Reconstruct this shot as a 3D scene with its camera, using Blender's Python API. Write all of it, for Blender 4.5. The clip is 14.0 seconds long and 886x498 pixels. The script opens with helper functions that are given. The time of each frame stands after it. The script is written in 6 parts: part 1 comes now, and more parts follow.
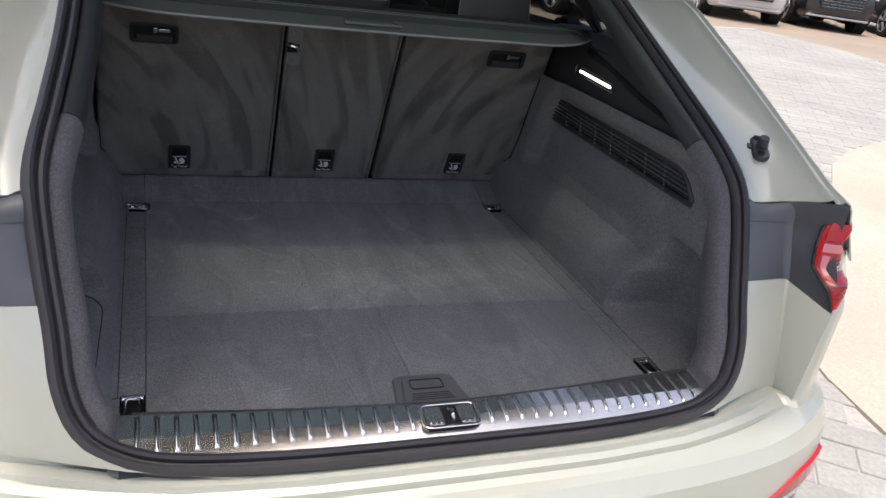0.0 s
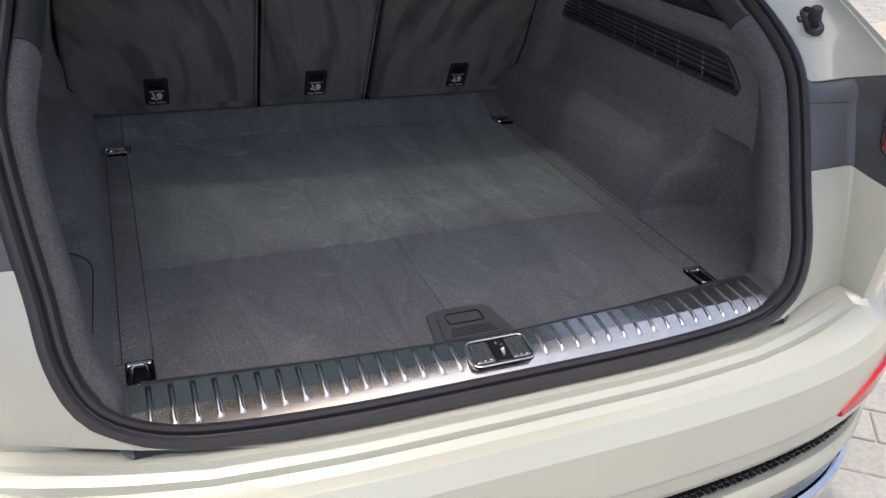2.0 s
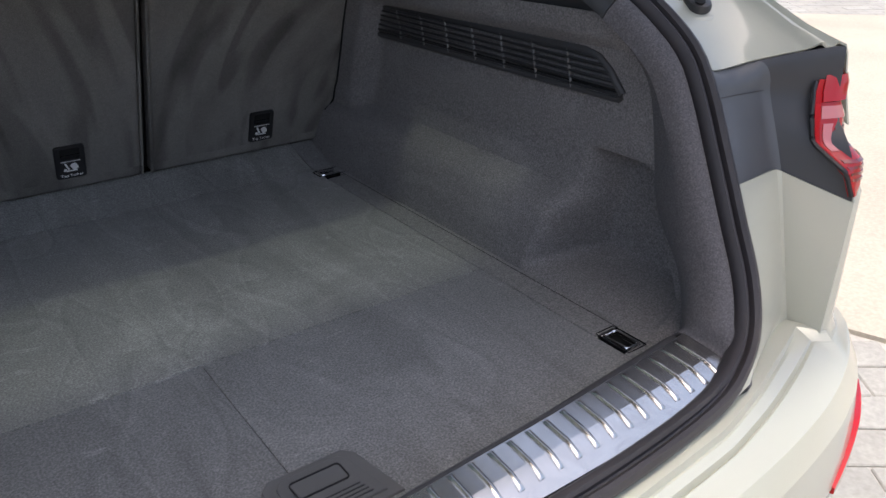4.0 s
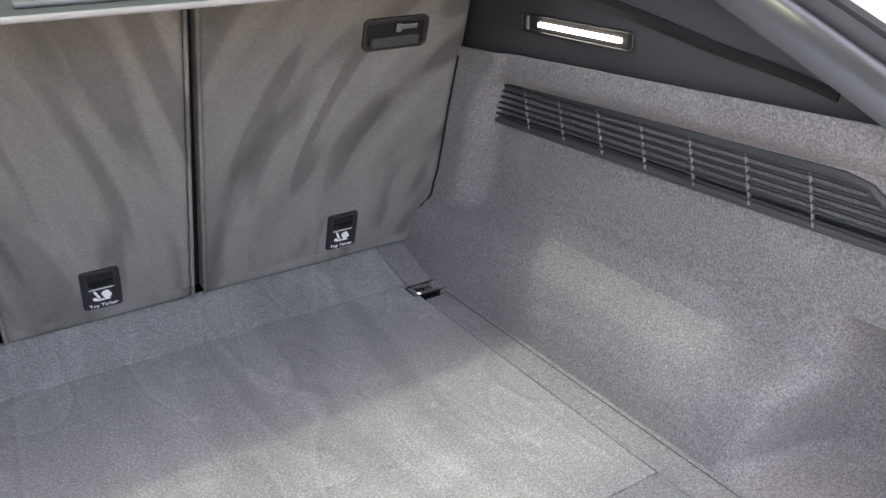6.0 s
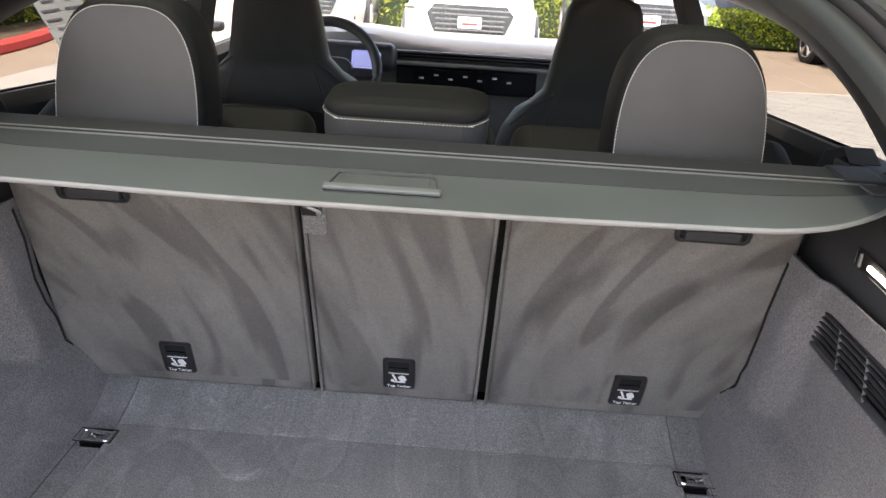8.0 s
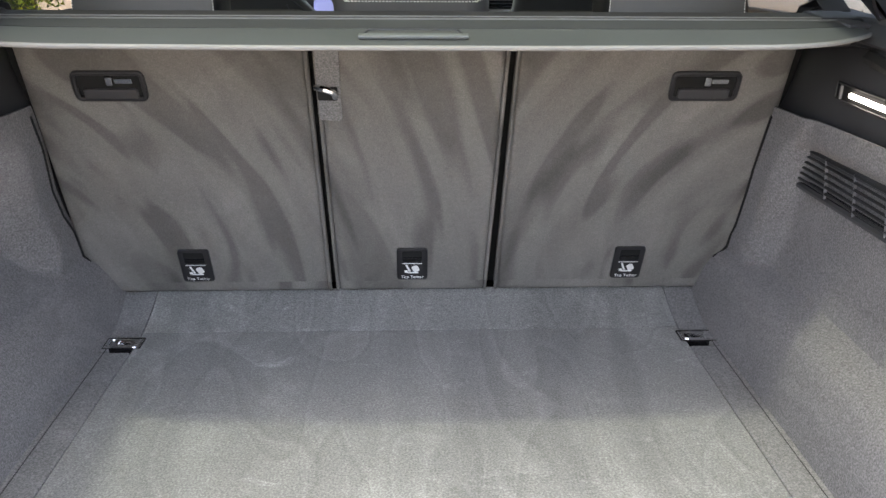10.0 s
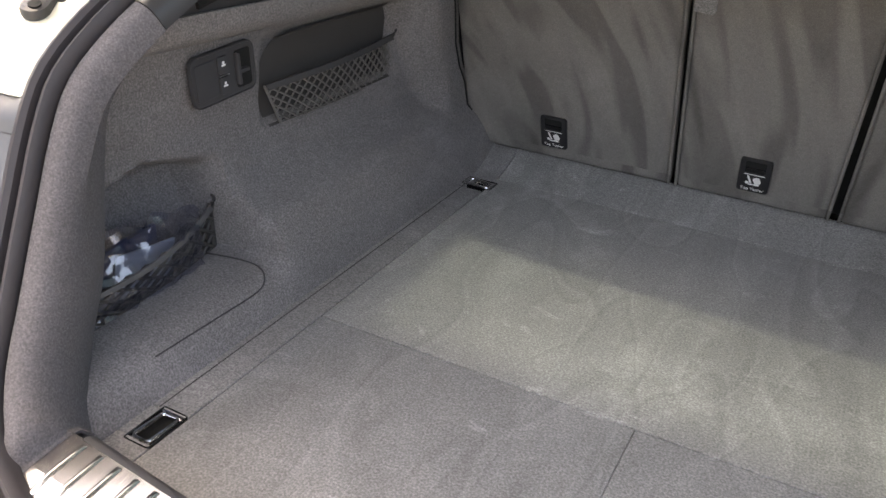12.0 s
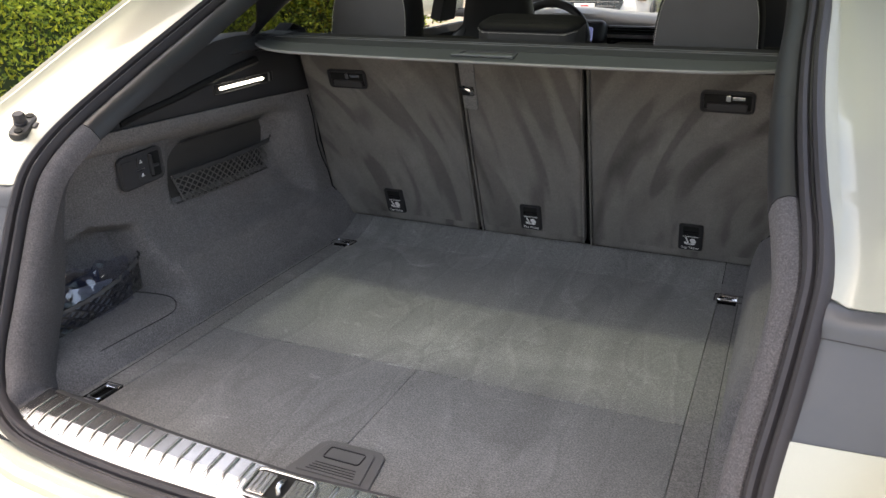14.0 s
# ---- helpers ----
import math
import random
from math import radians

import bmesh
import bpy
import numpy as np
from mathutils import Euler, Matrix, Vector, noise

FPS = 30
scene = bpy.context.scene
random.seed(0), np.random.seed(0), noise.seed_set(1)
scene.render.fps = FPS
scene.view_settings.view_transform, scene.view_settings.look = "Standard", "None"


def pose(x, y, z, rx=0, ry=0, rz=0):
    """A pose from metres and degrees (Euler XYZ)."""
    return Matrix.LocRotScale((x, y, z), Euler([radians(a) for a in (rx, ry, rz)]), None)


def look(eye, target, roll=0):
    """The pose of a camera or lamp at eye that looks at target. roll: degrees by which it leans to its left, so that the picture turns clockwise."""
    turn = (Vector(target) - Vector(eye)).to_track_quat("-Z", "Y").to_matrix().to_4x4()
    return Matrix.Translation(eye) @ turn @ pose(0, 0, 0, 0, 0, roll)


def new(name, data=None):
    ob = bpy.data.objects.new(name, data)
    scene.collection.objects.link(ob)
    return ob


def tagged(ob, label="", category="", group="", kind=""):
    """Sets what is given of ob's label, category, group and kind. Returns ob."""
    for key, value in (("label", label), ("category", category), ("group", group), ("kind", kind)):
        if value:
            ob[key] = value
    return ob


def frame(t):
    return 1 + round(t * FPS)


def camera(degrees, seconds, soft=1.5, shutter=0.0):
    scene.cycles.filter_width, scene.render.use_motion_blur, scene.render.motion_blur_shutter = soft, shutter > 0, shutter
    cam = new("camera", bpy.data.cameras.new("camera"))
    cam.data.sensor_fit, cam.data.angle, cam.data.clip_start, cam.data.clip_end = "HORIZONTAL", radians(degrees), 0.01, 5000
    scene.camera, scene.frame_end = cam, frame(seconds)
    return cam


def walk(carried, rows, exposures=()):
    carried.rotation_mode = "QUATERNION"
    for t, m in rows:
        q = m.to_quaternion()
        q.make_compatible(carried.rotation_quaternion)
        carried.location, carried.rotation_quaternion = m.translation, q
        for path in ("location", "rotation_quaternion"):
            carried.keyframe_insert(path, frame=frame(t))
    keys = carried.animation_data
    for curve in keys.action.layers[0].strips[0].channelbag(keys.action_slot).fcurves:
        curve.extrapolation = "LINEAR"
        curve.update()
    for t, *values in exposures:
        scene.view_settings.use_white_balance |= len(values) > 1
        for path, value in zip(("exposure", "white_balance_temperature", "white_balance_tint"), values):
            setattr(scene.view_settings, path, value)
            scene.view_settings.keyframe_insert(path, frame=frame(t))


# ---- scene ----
cam = camera(58.5, 14.0)
PATH = [
    (0, (-0.466, -1.057, 1.572), (0.227, 0.634, 0.758), 8.6),
    (0.5, (-0.468, -1.031, 1.572), (0.217, 0.668, 0.77), 8.3),
    (1, (-0.472, -0.978, 1.548), (0.21, 0.708, 0.716), 6.5),
    (1.5, (-0.473, -0.943, 1.517), (0.214, 0.709, 0.624), 5.2),
    (2, (-0.472, -0.898, 1.484), (0.233, 0.699, 0.507), 4.2),
    (2.2, (-0.47, -0.876, 1.473), (0.239, 0.702, 0.47), 3.2),
    (4.3, (-0.263, -0.436, 1.318), (0.904, 0.952, 0.476), -0.1),
    (4.5, (-0.261, -0.362, 1.3), (0.978, 0.969, 0.468), -0.0),
    (5, (-0.263, -0.22, 1.307), (1.092, 1.01, 0.5), 0.8),
    (5.5, (-0.228, -0.141, 1.32), (1.104, 1.117, 0.517), 0.5),
    (6, (-0.125, -0.118, 1.365), (0.837, 1.436, 0.553), -1.2),
    (6.5, (0.0, -0.126, 1.399), (0.466, 1.68, 0.679), 0.5),
    (7, (0.058, -0.135, 1.485), (0.249, 1.738, 0.811), 2.7),
    (7.5, (0.077, -0.144, 1.533), (0.174, 1.728, 0.836), 4.0),
    (8, (0.097, -0.148, 1.543), (0.042, 1.717, 0.821), 3.4),
    (8.2, (0.104, -0.149, 1.542), (-0.083, 1.704, 0.813), 2.4),
    (10.3, (-0.037, -0.313, 1.39), (0.067, 1.54, 0.644), 0.5),
    (10.5, (-0.057, -0.339, 1.388), (0.052, 1.513, 0.64), 0.6),
    (11, (-0.064, -0.381, 1.365), (-0.245, 1.467, 0.622), 0.1),
    (11.5, (0.025, -0.372, 1.357), (-0.722, 1.305, 0.565), 0.9),
    (12, (0.115, -0.392, 1.377), (-0.691, 1.175, 0.43), 2.9),
    (12.5, (0.139, -0.503, 1.401), (-0.529, 1.108, 0.421), 2.5),
    (13, (0.232, -0.634, 1.432), (-0.389, 1.011, 0.48), 0.1),
    (13.5, (0.448, -0.708, 1.444), (-0.251, 0.937, 0.548), -0.0),
    (14, (0.565, -0.804, 1.476), (-0.187, 0.912, 0.776), -0.4),
]
walk(cam, [(t, look(eye, target, roll)) for t, eye, target, roll in PATH], exposures=((0.0, 1.15, 6600.0, 11.0), (2.2, 1.0, 6600.0, 11.0), (4.3, 1.3, 6600.0, 11.0), (5.0, 1.82, 6600.0, 13.0), (5.5, 2.6, 6800.0, 14.0), (6.0, 3.35, 7100.0, 14.0), (6.5, 3.55, 7300.0, 12.0), (7.0, 3.35, 7500.0, 12.0), (7.5, 3.2, 7600.0, 15.0), (8.2, 3.35, 7450.0, 15.0), (10.3, 3.3, 7400.0, 12.0), (11.0, 3.4, 7500.0, 12.0), (11.5, 3.2, 7800.0, 11.0), (12.0, 2.65, 7900.0, 12.0), (12.5, 2.45, 7600.0, 12.0), (13.0, 2.3, 7600.0, 11.0), (14.0, 2.0, 7500.0, 10.0)))

# ---- world, sun and exposure ----
world = bpy.data.worlds.new("world")
scene.world = world
world.use_nodes = True
SUN_TO = Vector((-0.15, -0.12, 1.0)).normalized()
wn, wl = world.node_tree.nodes, world.node_tree.links
sky = wn.new("ShaderNodeTexSky")
sky.sky_type = "NISHITA"
sky.sun_disc = False
sky.sun_elevation = math.asin(SUN_TO.z)
sky.sun_rotation = math.atan2(SUN_TO.x, SUN_TO.y)
sky.air_density, sky.dust_density, sky.ozone_density = 1.0, 5.0, 0.6
wn["Background"].inputs["Strength"].default_value = 0.15
wl.new(sky.outputs["Color"], wn["Background"].inputs["Color"])
sun = new("sun", bpy.data.lights.new("sun", "SUN"))
sun.data.energy = 1.2
sun.data.angle = radians(3.0)
sun.data.color = (1.0, 0.95, 0.87)
sun.matrix_basis = look(SUN_TO * 20, (0, 0, 0))

# ---- materials ----
def shader(name, base, rough=0.5, metal=0.0, spec=0.5, coat=0.0, sheen=0.0):
    m = bpy.data.materials.new(name)
    m.use_nodes = True
    b = m.node_tree.nodes["Principled BSDF"]
    b.inputs["Base Color"].default_value = (*base, 1)
    b.inputs["Roughness"].default_value = rough
    b.inputs["Metallic"].default_value = metal
    b.inputs["Specular IOR Level"].default_value = spec
    b.inputs["Coat Weight"].default_value = coat
    b.inputs["Coat Roughness"].default_value = 0.04
    b.inputs["Sheen Weight"].default_value = sheen
    b.inputs["Sheen Roughness"].default_value = 0.6
    return m


def coords(m, scale=(1, 1, 1), turn=(0, 0, 0)):
    t, l = m.node_tree.nodes, m.node_tree.links
    c, k = t.new("ShaderNodeTexCoord"), t.new("ShaderNodeMapping")
    k.inputs["Scale"].default_value = scale
    k.inputs["Rotation"].default_value = turn
    l.new(c.outputs["Object"], k.inputs["Vector"])
    return k.outputs["Vector"]


def noisy(m, vec, scale, detail=4.0, rough=0.55, distort=0.0):
    n = m.node_tree.nodes.new("ShaderNodeTexNoise")
    n.inputs["Scale"].default_value = scale
    n.inputs["Detail"].default_value = detail
    n.inputs["Roughness"].default_value = rough
    n.inputs["Distortion"].default_value = distort
    m.node_tree.links.new(vec, n.inputs["Vector"])
    return n.outputs["Fac"]


def ramp(m, fac, *stops):
    r = m.node_tree.nodes.new("ShaderNodeValToRGB")
    while len(r.color_ramp.elements) < len(stops):
        r.color_ramp.elements.new(0.5)
    for e, (p, c) in zip(r.color_ramp.elements, stops):
        e.position = p
        e.color = (*c, 1) if len(c) == 3 else c
    m.node_tree.links.new(fac, r.inputs["Fac"])
    return r.outputs["Color"]


def blend(m, a, b, fac=1.0, mode="MULTIPLY"):
    x = m.node_tree.nodes.new("ShaderNodeMix")
    x.data_type, x.blend_type = "RGBA", mode
    for sock, v in ((x.inputs[0], fac), (x.inputs[6], a), (x.inputs[7], b)):
        if isinstance(v, bpy.types.NodeSocket):
            m.node_tree.links.new(v, sock)
        else:
            sock.default_value = v if isinstance(v, float) else (*v, 1)
    return x.outputs[2]


def base(m, colour):
    m.node_tree.links.new(colour, m.node_tree.nodes["Principled BSDF"].inputs["Base Color"])


def relief(m, height, strength=0.3, depth=0.001):
    t, l = m.node_tree.nodes, m.node_tree.links
    b = t.new("ShaderNodeBump")
    b.inputs["Strength"].default_value = strength
    b.inputs["Distance"].default_value = depth
    l.new(height, b.inputs["Height"])
    bs = t["Principled BSDF"]
    if bs.inputs["Normal"].links:
        l.new(bs.inputs["Normal"].links[0].from_socket, b.inputs["Normal"])
    l.new(b.outputs["Normal"], bs.inputs["Normal"])


def gloss(m, fac, lo, hi):
    t, l = m.node_tree.nodes, m.node_tree.links
    r = t.new("ShaderNodeMapRange")
    r.inputs["To Min"].default_value, r.inputs["To Max"].default_value = lo, hi
    l.new(fac, r.inputs["Value"])
    l.new(r.outputs["Result"], t["Principled BSDF"].inputs["Roughness"])


def g(v):
    return (v, v, v)


def swirl(m, cx, cz, across, along):
    """Noise drawn out into arcs round a point low on each side of the seat back."""
    t, l = m.node_tree.nodes, m.node_tree.links

    def calc(op, a, b=0.0):
        n = t.new("ShaderNodeMath")
        n.operation = op
        for sock, v in ((n.inputs[0], a), (n.inputs[1], b)):
            if isinstance(v, float):
                sock.default_value = v
            else:
                l.new(v, sock)
        return n.outputs[0]
    sep = t.new("ShaderNodeSeparateXYZ")
    l.new(coords(m), sep.inputs[0])
    # the strokes turn over at the gap beside the narrow back
    side = calc("SIGN", calc("SUBTRACT", sep.outputs["X"], 0.147))
    x, z = calc("SUBTRACT", calc("MULTIPLY", sep.outputs["X"], side), cx), calc("SUBTRACT", sep.outputs["Z"], cz)
    r = calc("SQRT", calc("ADD", calc("MULTIPLY", x, x), calc("MULTIPLY", z, z)))
    comb = t.new("ShaderNodeCombineXYZ")
    l.new(calc("MULTIPLY", r, across), comb.inputs[0])
    l.new(calc("MULTIPLY", calc("ARCTAN2", z, x), along), comb.inputs[1])
    l.new(calc("MULTIPLY", side, 3.0), comb.inputs[2])
    return noisy(m, comb.outputs[0], 1.5, 1, 0.4, 0.5)


def carpet(name, tone, wear=0.35, grain=1.0, streak=0.0, scuff=0.0, speck=1.0):
    """Felted carpet: fine speckle, larger pale rubbed patches, brushed nap."""
    m = shader(name, tone, 0.95, spec=0.12, sheen=0.15 if scuff > 0.5 else 0.06)
    v = coords(m)
    fine = noisy(m, v, 470 * grain, 2, 0.55)
    mid = noisy(m, v, 120 * grain, 3, 0.6)
    col = blend(m, tone, ramp(m, fine, (0.30, g(1 - 0.33 * speck)), (0.5, g(1 - 0.02 * speck)), (0.72, g(1 + 0.46 * speck))))
    col = blend(m, col, ramp(m, mid, (0.3, g(0.95)), (0.7, g(1.05))))
    big = noisy(m, coords(m, (1, 0.8, 1.2), (0, 0, 0.5)), 3.4, 6, 0.62, 1.6)
    col = blend(m, col, ramp(m, big, (0.36, g(1.0 - 0.3 * wear)), (0.55, g(1.0)), (0.72, g(1.0 + wear))))
    if scuff:
        # long swept arcs of disturbed nap, thin brush lines and small chalky rubs
        arc = noisy(m, coords(m, (3.4, 0.8, 1), (0, 0, -0.85)), 2.0, 2, 0.45, 0.9)
        col = blend(m, col, ramp(m, arc, (0.36, g(1 - 0.17 * scuff)), (0.45, g(1.0)), (0.57, g(1.0)), (0.66, g(1 + 0.14 * scuff))))
        for turn, size in ((-0.5, 2.6), (0.7, 3.4)):
            line = noisy(m, coords(m, (1.9, 0.55, 1), (0, 0, turn)), size, 1, 0.4, 0.8)
            col = blend(m, col, ramp(m, line, (0.452, g(1.0)), (0.480, g(1 - 0.10 * scuff)), (0.492, g(1 + 0.11 * scuff)), (0.518, g(1.0))))
        rub = noisy(m, coords(m, (1.0, 2.6, 1), (0, 0, -0.6)), 7.5, 7, 0.72, 1.2)
        col = blend(m, col, ramp(m, rub, (0.60, g(1.0)), (0.70, g(1 + 0.55 * scuff)), (0.80, g(1 + 1.0 * scuff))))
    if streak:
        # broad soft brush strokes that run down and fan outward
        for nap, dark in ((swirl(m, 0.86, 0.80, 13.0, 1.6), 1.0), (swirl(m, 1.05, 0.50, 6.0, 1.2), 0.8)):
            col = blend(m, col, ramp(m, nap, (0.40, g(1 - streak * dark)), (0.50, g(1.0)), (0.56, g(1.0)), (0.70, g(1 + 0.35 * streak * dark))))
    base(m, col)
    relief(m, fine, 0.45, 0.0011)
    relief(m, mid, 0.15, 0.002)
    return m


def grained(name, tone, rough=0.5, grain=900, bump=0.25, spec=0.4, var=0.12, coat=0.0):
    """Moulded plastic or leather with a fine grain and faint smudges."""
    m = shader(name, tone, rough, spec=spec, coat=coat)
    v = coords(m)
    big = noisy(m, v, 7, 5, 0.6)
    base(m, blend(m, tone, ramp(m, big, (0.3, g(1 - var)), (0.7, g(1 + var)))))
    fine = noisy(m, v, grain, 2, 0.5)
    relief(m, fine, bump, 0.0005)
    gloss(m, big, rough - 0.07, rough + 0.07)
    return m


FLOOR_CARPET = carpet("floor_carpet", (0.186, 0.187, 0.182), 0.30, 0.75, 0.0, 0.9, 1.0)
# rear panels' copies: nap and weaker light are put into a darker tone
FLOOR_CARPET_DIM_L = carpet("floor_carpet_dim_left", (0.151, 0.153, 0.154), 0.30, 0.75, 0.0, 0.9, 1.0)
FLOOR_CARPET_DIM_R = carpet("floor_carpet_dim_right", (0.156, 0.158, 0.159), 0.24, 0.75, 0.0, 0.7, 1.05)
SIDE_CARPET = carpet("side_carpet", (0.154, 0.148, 0.149), 0.22, 0.85, 0.0, 0.15, 1.05)
SEAT_CARPET = carpet("seat_back_carpet", (0.156, 0.149, 0.140), 0.15, 1.2, 0.33, 0.0, 0.5)
STRIP_CARPET = carpet("strip_carpet", (0.170, 0.168, 0.168), 0.3, 0.8, 0.0, 0.3)
# darker copy of the side carpet: colour offsets skylight on the edge
FRAME_CARPET = carpet("frame_carpet", (0.096, 0.092, 0.098), 0.15, 0.9, 0.0, 0.1, 0.85)
PLASTIC = grained("black_plastic", (0.018, 0.018, 0.020), 0.45)
PLASTIC_SOFT = grained("trim_plastic", (0.040, 0.040, 0.043), 0.6, 600)
PILLAR = grained("pillar_trim", (0.028, 0.028, 0.030), 0.38, 500, 0.15, 0.6)
CLADDING = grained("grey_cladding", (0.066, 0.068, 0.074), 0.36, 1200, 0.12, 0.6)
# same cladding toned down: the lamp-side facet's weaker reflection is in the colour
CLADDING_SHADE = grained("shaded_cladding", (0.034, 0.035, 0.039), 0.40, 1200, 0.12, 0.5)
COVER_BLACK = grained("cover_black", (0.017, 0.017, 0.019), 0.6, 500, 0.3, 0.2)
COVER_BAND = grained("cover_band", (0.034, 0.036, 0.038), 0.55, 500, 0.3, 0.25)
RUBBER = grained("seal_rubber", (0.042, 0.039, 0.043), 0.5, 700, 0.2, 0.35)
SEAM = grained("carpet_seam", (0.060, 0.058, 0.060), 0.95, 500, 0.3, 0.1)
# near-black for hollows: shade in gaps, slots, holes and recesses is its colour
DARK = grained("gap_shade", (0.006, 0.006, 0.006), 0.8)
# black leather toned paler to paint the sun through the windscreen
LEATHER_FRONT_LIT = grained("front_lit_leather", (0.040, 0.039, 0.037), 0.55, 380, 0.5, 0.25)
LEATHER = grained("black_leather", (0.008, 0.0078, 0.0078), 0.6, 380, 0.5, 0.10)
# paler copy of the black leather; light falling on it is painted in
LEATHER_LIT = grained("lit_leather", (0.047, 0.045, 0.044), 0.40, 800, 0.2, 0.3)
COVER = grained("cover_vinyl", (0.060, 0.065, 0.064), 0.5, 500, 0.3, 0.25)
GRIP = grained("cover_grip", (0.105, 0.112, 0.110), 0.42, 500)
DOOR_TOP = grained("door_top", (0.026, 0.026, 0.027), 0.75, 500, 0.3, 0.15)
COVER_EDGE = grained("cover_piping", (0.17, 0.17, 0.165), 0.55, 500)
THREAD = grained("white_thread", (0.42, 0.40, 0.37), 0.8, 900)
WHITE = grained("white_print", (0.78, 0.78, 0.78), 0.6, 900)
GLOSS_BLACK = shader("gloss_black", (0.008, 0.008, 0.009), 0.12, coat=0.5)
LABEL_PAPER = grained("sticker_paper", (0.42, 0.45, 0.46), 0.7, 300)
RED_PRINT = grained("red_print", (0.5, 0.02, 0.02), 0.5, 300)


def car_paint(name, tone, flake=0.06):
    m = shader(name, tone, 0.38, 0.12, 0.5, 0.9)
    v = coords(m)
    big = noisy(m, v, 2.5, 4, 0.5)
    col = blend(m, tone, ramp(m, big, (0.3, g(0.96)), (0.7, g(1.04))))
    spark = noisy(m, v, 2600, 1, 0.4)
    col = blend(m, col, ramp(m, spark, (0.3, g(1 - flake)), (0.7, g(1 + flake))))
    base(m, col)
    orange = noisy(m, v, 160, 1, 0.4)
    relief(m, orange, 0.03, 0.0004)
    return m


PAINT = car_paint("cream_paint", (0.425, 0.430, 0.362))
PAINT_WHITE = car_paint("white_paint", (0.55, 0.55, 0.545))
PAINT_BLACK = car_paint("black_paint", (0.012, 0.012, 0.014))
PAINT_SILVER = car_paint("silver_white_paint", (0.50, 0.51, 0.52))
PAINT_BLUE = car_paint("grey_blue_paint", (0.10, 0.13, 0.17))


def metal(name, tone, rough, scale=(4, 400, 4), bump=0.05):
    m = shader(name, tone, rough, 1.0)
    v = coords(m, scale)
    n = noisy(m, v, 3.0, 3, 0.6)
    gloss(m, n, max(0.03, rough - 0.08), rough + 0.1)
    smear = noisy(m, coords(m), 14, 5, 0.65, 0.8)
    base(m, blend(m, tone, ramp(m, smear, (0.3, g(0.86)), (0.65, g(1.05)))))
    relief(m, n, bump, 0.0004)
    return m


STEEL = metal("brushed_steel", (0.63, 0.61, 0.585), 0.22, (500, 4, 4), 0.02)
CHROME = metal("chrome", (0.75, 0.75, 0.76), 0.08, (4, 4, 4), 0.0)
SATIN = metal("satin_trim", (0.80, 0.80, 0.80), 0.42, (6, 6, 6), 0.02)
ALLOY = metal("alloy", (0.55, 0.55, 0.56), 0.3, (6, 6, 6), 0.02)


def clear(name, tint, mix=0.05, rough=0.02):
    """Thin pane: lets tinted light through and mirrors a little."""
    m = bpy.data.materials.new(name)
    m.use_nodes = True
    t, l = m.node_tree.nodes, m.node_tree.links
    t.remove(t["Principled BSDF"])
    tr, gl, mx = t.new("ShaderNodeBsdfTransparent"), t.new("ShaderNodeBsdfGlossy"), t.new("ShaderNodeMixShader")
    tr.inputs["Color"].default_value = (*tint, 1)
    gl.inputs["Roughness"].default_value = rough
    mx.inputs["Fac"].default_value = mix
    l.new(tr.outputs["BSDF"], mx.inputs[1])
    l.new(gl.outputs["BSDF"], mx.inputs[2])
    l.new(mx.outputs["Shader"], t["Material Output"].inputs["Surface"])
    return m


GLASS = clear("window_glass", (0.90, 0.93, 0.91))
PRIVACY = clear("privacy_glass", (0.215, 0.22, 0.215), 0.06)
TINTED = clear("tinted_glass", (0.138, 0.165, 0.147))
RED_LENS = shader("red_lens", (0.36, 0.004, 0.007), 0.10, spec=0.4, coat=0.25)
RED_EDGE = shader("red_lens_edge", (0.36, 0.002, 0.005), 0.3, spec=0.2)
RED_DEEP = shader("deep_red_lens", (0.18, 0.003, 0.004), 0.18, spec=0.6, coat=0.8)
GRILLE_GREY = grained("grille_grey", (0.13, 0.13, 0.135), 0.4, 300)
PINK_LENS = shader("pale_lens", (0.50, 0.14, 0.14), 0.1, spec=0.6, coat=0.8)


def lamp_glow(name, tone, power):
    m = shader(name, tone, 0.4)
    b = m.node_tree.nodes["Principled BSDF"]
    b.inputs["Emission Color"].default_value = (*tone, 1)
    b.inputs["Emission Strength"].default_value = power
    return m


LED = lamp_glow("led_diffuser", (1.0, 0.97, 0.93), 2.2)
SCREEN = lamp_glow("lit_screen", (0.26, 0.30, 0.60), 0.10)


